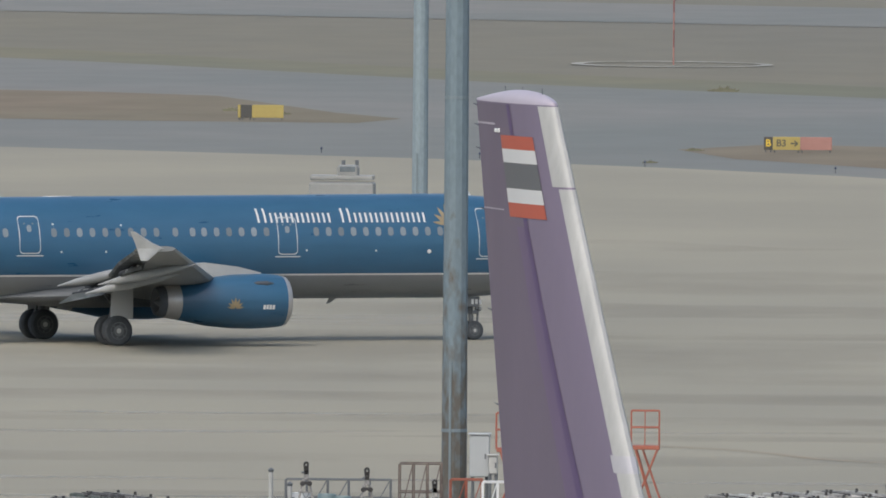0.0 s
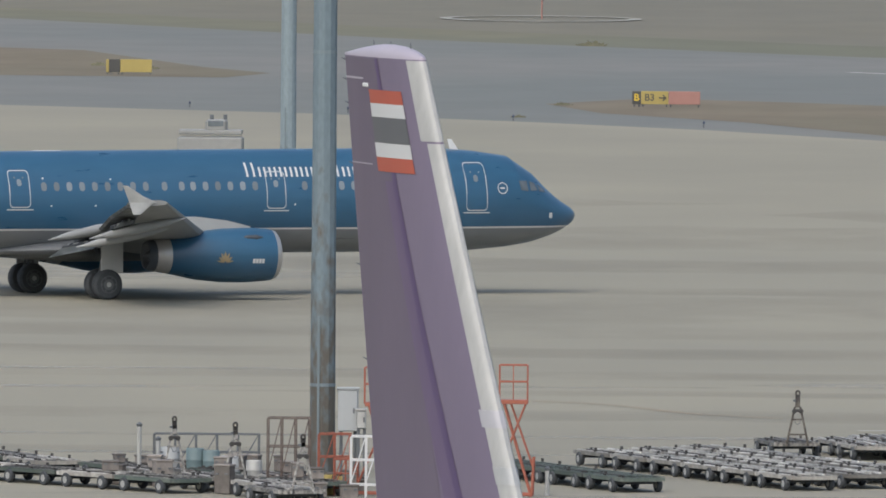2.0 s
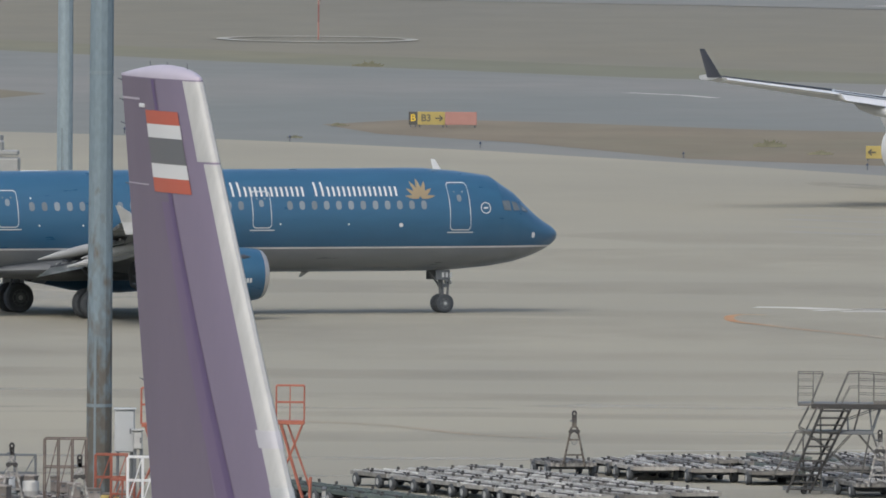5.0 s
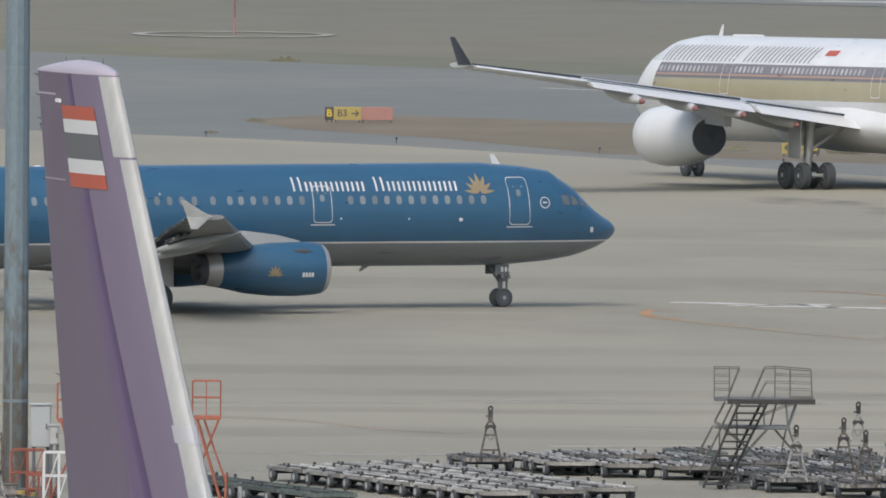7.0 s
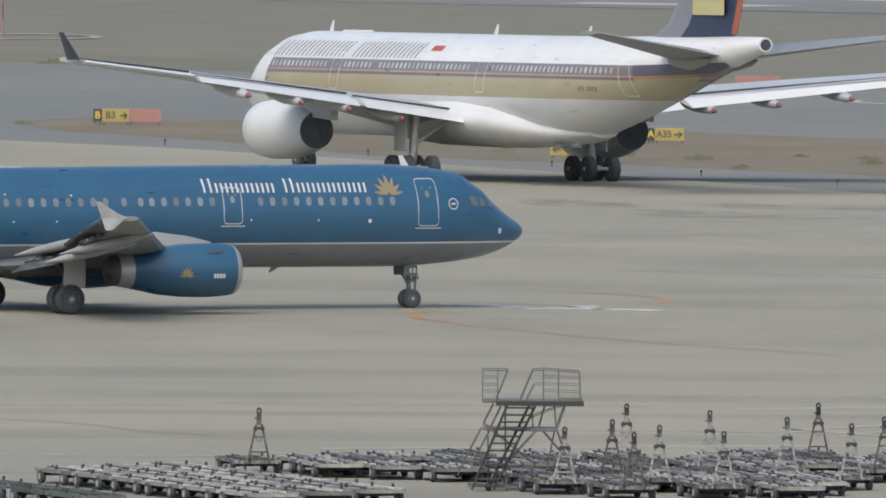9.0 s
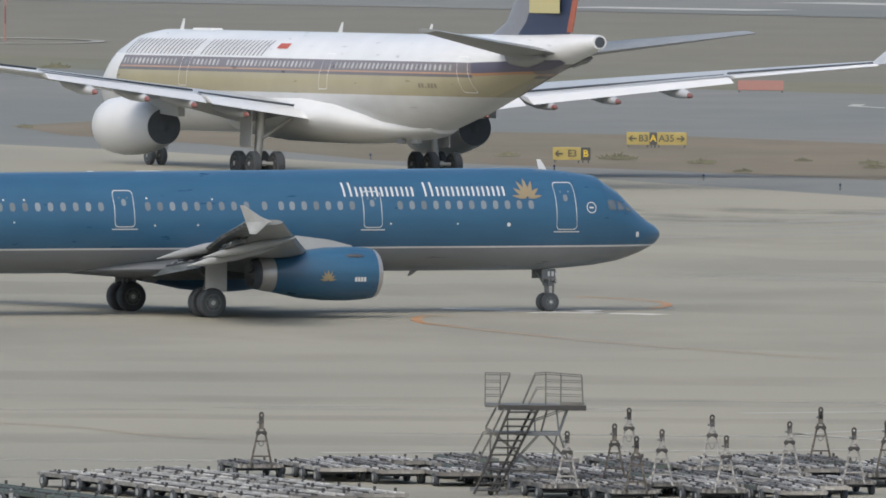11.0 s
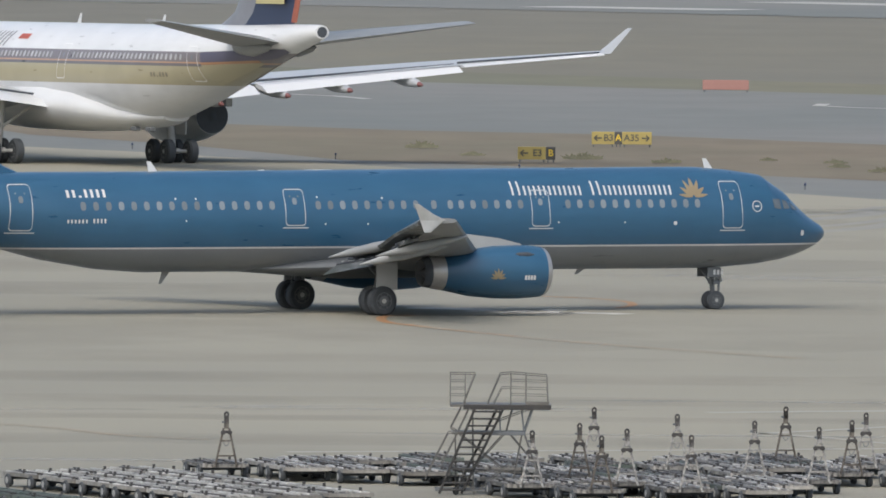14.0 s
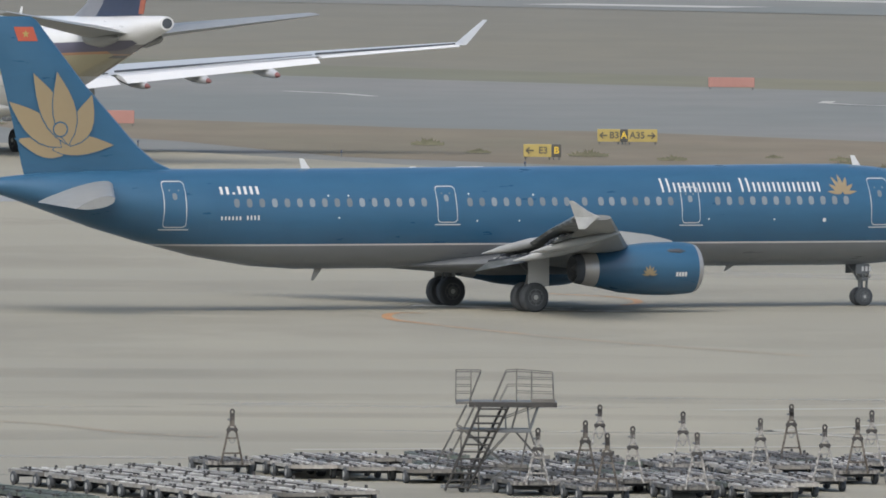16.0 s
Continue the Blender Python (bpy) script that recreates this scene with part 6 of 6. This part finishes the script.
def drawbar(p, m):
    """Raised A-shaped drawbar with towing eye, standing on the front edge."""
    bm = bmesh.new()
    for s in (-1, 1):
        tube(bm, (-0.06, s * 0.36, 0.36), (-0.06, s * 0.09, 1.6), 0.036, None, 6)
    box(bm, -0.06, 0, 0.72, 0.05, 0.56, 0.05)
    box(bm, -0.06, 0, 1.2, 0.05, 0.34, 0.05)
    box(bm, -0.06, 0, 1.74, 0.06, 0.16, 0.32, None, 0.02)
    bar = part("drawbar", bm, m, p, "raised A-shaped drawbar")
    bm = bmesh.new()
    for s in (-1, 1):
        tube(bm, (-0.1, s * 0.11, 1.46), (-0.02, s * 0.11, 1.46), 0.075, None, 8)
    box(bm, -0.06, 0, 1.48, 0.1, 0.24, 0.09, None, 0.02)
    part("hinge_block", bm, BRACKET, bar)
    bm = bmesh.new()
    ring = []
    for k in range(12):
        a = 2 * math.pi * k / 12
        c, s = math.cos(a), math.sin(a)
        ring.append([(-0.06 + dx, r * c, 2.03 + r * s * 1.25) for dx, r in ((-0.03, 0.085), (0.03, 0.085), (0.03, 0.035), (-0.03, 0.035))])
    loft(bm, ring + [ring[0]], True, False)
    box(bm, -0.06, 0, 1.86, 0.06, 0.15, 0.26, None, 0.01)
    part("towing_eye", bm, BRACKET, bar, "dark towing eye")
    bm = bmesh.new()
    box(bm, -0.08, 0.11, 1.8, 0.08, 0.08, 0.06)
    part("latch", bm, DARK_GREY, bar)
    bm = bmesh.new()
    ring = []
    for k in range(11):
        a = math.pi * (1 + k / 10)
        ring.append((-0.06, 0.09 * math.cos(a), 1.2 + 0.16 * math.sin(a)))
    for a, b in zip(ring, ring[1:]):
        tube(bm, a, b, 0.012, None, 5)
    part("chain_loop", bm, DARK_GREY, bar)


def dolly_kind(frame_m, top_m, bar_m, label):
    p = thing("container_dolly", pose(0, 400, 0), label, "cargo dolly", "parked container dollies")
    dolly_parts(p, frame_m, top_m, False)
    if bar_m:
        drawbar(p, bar_m)
    return p


SILVER = surface("bare_aluminium_slat", (0.72, 0.72, 0.70), 0.4, metal=0.3, spread=0.2, grain=5, stain=1.5, alt=(0.36, 0.34, 0.30), random_part=0.4)
PALE_FRAME = surface("worn_pale_dolly_frame", (0.38, 0.375, 0.355), 0.5, spread=0.35, grain=6, stain=1.6, alt=(0.2, 0.19, 0.175), random_part=0.4)
KINDS = {
    "bar_white": (DOLLY, ROLLER, BAR_WHITE, "flat steel container dolly with raised white drawbar"),
    "bar_brown": (DOLLY, DOLLY, BAR_BROWN, "flat steel container dolly with raised rusty brown drawbar"),
    "plain": (PALE_FRAME, ROLLER, None, "flat grey steel container dolly with pale edge"),
    "dull": (GREEN_STEEL, DOLLY, None, "flat dull green-grey container dolly"),
    "silver": (PALE_FRAME, SILVER, None, "flat container dolly with silver slats on small wheels"),
    "green": (GREEN_STEEL, GREEN_STEEL, None, "flat dark green container dolly on small wheels"),
}
FIRST, TAKEN = {}, []


def place_dolly(kind, x, y, turn, force=False):
    """Front edge middle at (x, y); the deck runs away along the heading."""
    c = (x + 1.52 * math.cos(radians(turn)), y + 1.52 * math.sin(radians(turn)))
    for q, a in TAKEN:
        dx, dy = c[0] - q[0], c[1] - q[1]
        along = dx * math.cos(radians(a)) + dy * math.sin(radians(a))
        across = -dx * math.sin(radians(a)) + dy * math.cos(radians(a))
        if abs(along) < 3.08 and abs(across) < 1.53:
            return None
    TAKEN.append((c, turn))
    m = pose(x, y, 0, 0, 0, turn)
    if kind not in FIRST:
        FIRST[kind] = dolly_kind(*KINDS[kind])
        FIRST[kind].matrix_basis = m
        return FIRST[kind]
    return copy_thing(FIRST[kind], m)


BARS = [(-5.81, 537.7, 1), (3.8, 524.5, 0), (5.33, 530.6, 1), (5.92, 543.6, 0), (5.91, 521.0, 1), (6.76, 526.4, 0), (8.51, 538.5, 0), (8.69, 522.0, 0), (10.87, 533.5, 0), (12.11, 545.4, 1), (12.79, 529.0, 0), (13.96, 534.6, 1),
        (14.57, 540.7, 0), (16.37, 536.9, 1), (17.61, 548.5, 0), (18.24, 533.3, 0), (19.55, 545.1, 0), (19.65, 534.9, 1), (20.44, 550.1, 0)]
WAY = 103
for x, y, brown in BARS:
    place_dolly("bar_brown" if brown else "bar_white", x, y, WAY)
for x, y in ((-24.44, 513.1), (-22.42, 509.2), (-20.05, 501.0)):
    place_dolly("bar_white", x, y, 112)
# trains of dollies with bare slats
for x, y, n in ((-5.0, 513.6, 6), (-3.3, 515.2, 6), (-1.7, 517.0, 6)):
    for k in range(n):
        place_dolly("silver", x - 0.375 * 3.16 * k + random.uniform(-0.06, 0.06), y + 0.927 * 3.16 * k, 112 + random.uniform(-1, 1))
for k in range(5):
    place_dolly("green", -10.2 - 0.375 * 3.16 * k, 511.4 + 0.927 * 3.16 * k, 112)
for x, y, n in ((-28.3, 519.5, 3), (-26.4, 515.6, 2), (-24.3, 511.6, 1), (-22.3, 508.0, 1), (-30.3, 522.0, 3), (-20.6, 504.6, 1)):
    for k in range(n):
        place_dolly("plain" if k == 0 else "dull", x - 0.375 * 3.16 * k, y + 0.927 * 3.16 * k, 112)
# a train parked end to end by the racks
for k in range(7):
    place_dolly("plain" if k % 2 else "dull", -19.9 - 0.595 * 3.16 * k, 502.8 + 0.804 * 3.16 * k, 126.5)
for k in range(120):
    x = random.uniform(-31, -19.5)
    place_dolly(random.choice(("dull", "dull", "plain")), x, 512.5 - 1.35 * (x + 24.4) + random.uniform(0, 3.5), 112 + random.uniform(-6, 14))
# the packed field of dollies round the stand
front_x, front_y = (-7, -3, -1.4, 1.2, 4, 9.6, 9.8, 13.4, 13.6, 26), (539, 535, 533, 529.5, 520.5, 521, 527, 527.5, 532, 534)
back_x, back_y = (-9, 0, 14, 21, 30), (541, 545.5, 548, 553, 556)
for i in range(0, 25):
    x = -6.2 + 1.57 * i
    y = float(np.interp(x, front_x, front_y)) + random.uniform(0, 1.4)
    first = True
    for k in range(80):
        px = x - 0.23 * (y - 535)
        if y + 2.9 > float(np.interp(px, back_x, back_y)):
            break
        made = place_dolly("plain" if first or random.random() < 0.55 else "dull", px, y, WAY + random.uniform(-0.4, 0.4))
        y += 3.11 if made else 0.2
        first = False if made else first
# dollies squeezed into the gaps of the field
for k in range(2600):
    x, y = random.uniform(-9, 27), random.uniform(520, 553)
    if y > float(np.interp(x, front_x, front_y)) + 0.8 and y + 2.9 < float(np.interp(x, back_x, back_y)) + 0.8 and x > -6.5 - 0.25 * (y - 537):
        place_dolly(random.choice(("plain", "dull", "plain", "silver")), x, y, WAY + random.uniform(-3, 3))


def deck_height(x, y):
    """0.5 on a deck, 0 on free ground, None where a crate would cut a deck's edge."""
    for q, a in TAKEN:
        dx, dy = x - q[0], y - q[1]
        along = abs(dx * math.cos(radians(a)) + dy * math.sin(radians(a)))
        across = abs(-dx * math.sin(radians(a)) + dy * math.cos(radians(a)))
        if along < 1.15 and across < 0.4:
            return 0.498
        if along < 2.0 and across < 1.2:
            return None
    return 0.0


# crates, boxes and odd gear standing round the racks
placed = []
for k in range(160):
    x = random.uniform(-26.5, -18.6)
    y = 512.5 - 1.0 * (x + 24.4) + random.uniform(-3, 5)
    z = deck_height(x, y)
    if z is None or len(placed) > 34 or any(math.hypot(x - a, y - b) < 0.75 for a, b in placed):
        continue
    placed.append((x, y))
    crate(x, y, random.uniform(0.25, 0.6), random.uniform(0.25, 0.5), random.uniform(0.25, 0.9 if z == 0 else 0.5), random.uniform(-25, 25), z)


# ---- what moves ----
def motions():
    nose = ((0, -21.45), (1, -19.18), (2, -16.68), (3, -14.0), (4, -11.2), (5, -8.32), (6, -5.41), (7, -2.49), (8, 0.41), (9, 3.27), (10, 6.1), (11, 8.89), (12, 11.66), (13, 14.44), (14, 17.27), (15, 20.2), (16, 23.28))
    turn = 25.8
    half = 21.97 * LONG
    taxi, away = [], []
    for t, x in nose:
        taxi.append((t, pose(x - half * math.cos(radians(turn)), 0.45 * x + 701.0 - half * math.sin(radians(turn)), 0, 0, 0, turn)))
        late = max(0, t - 12.5) ** 2
        away.append((t, pose(41.76 - 4.29 * t + 0.01 * late, 832.2 + 8.39 * t, 0, 0.4, 0.55, 115.2 - 0.1 * late)))
    for ride, ob, place, r in WHEELS:
        step = 0.1 if ride == "taxi" or r > 0.6 else 1 / 15
        rows = []
        for k in range(int(round(16 / step)) + 1):
            t = k * step
            run = float(np.interp(t, [q[0] for q in nose], [q[1] for q in nose])) / math.cos(radians(turn)) if ride == "taxi" else 9.42 * t
            rows.append((t, Matrix.Translation(ob.location) @ Matrix.Rotation(run / r, 4, "Y")))
        walk(ob, rows)
    walk(BLUE_PLANE, taxi)
    walk(WHITE_PLANE, away)


motions()
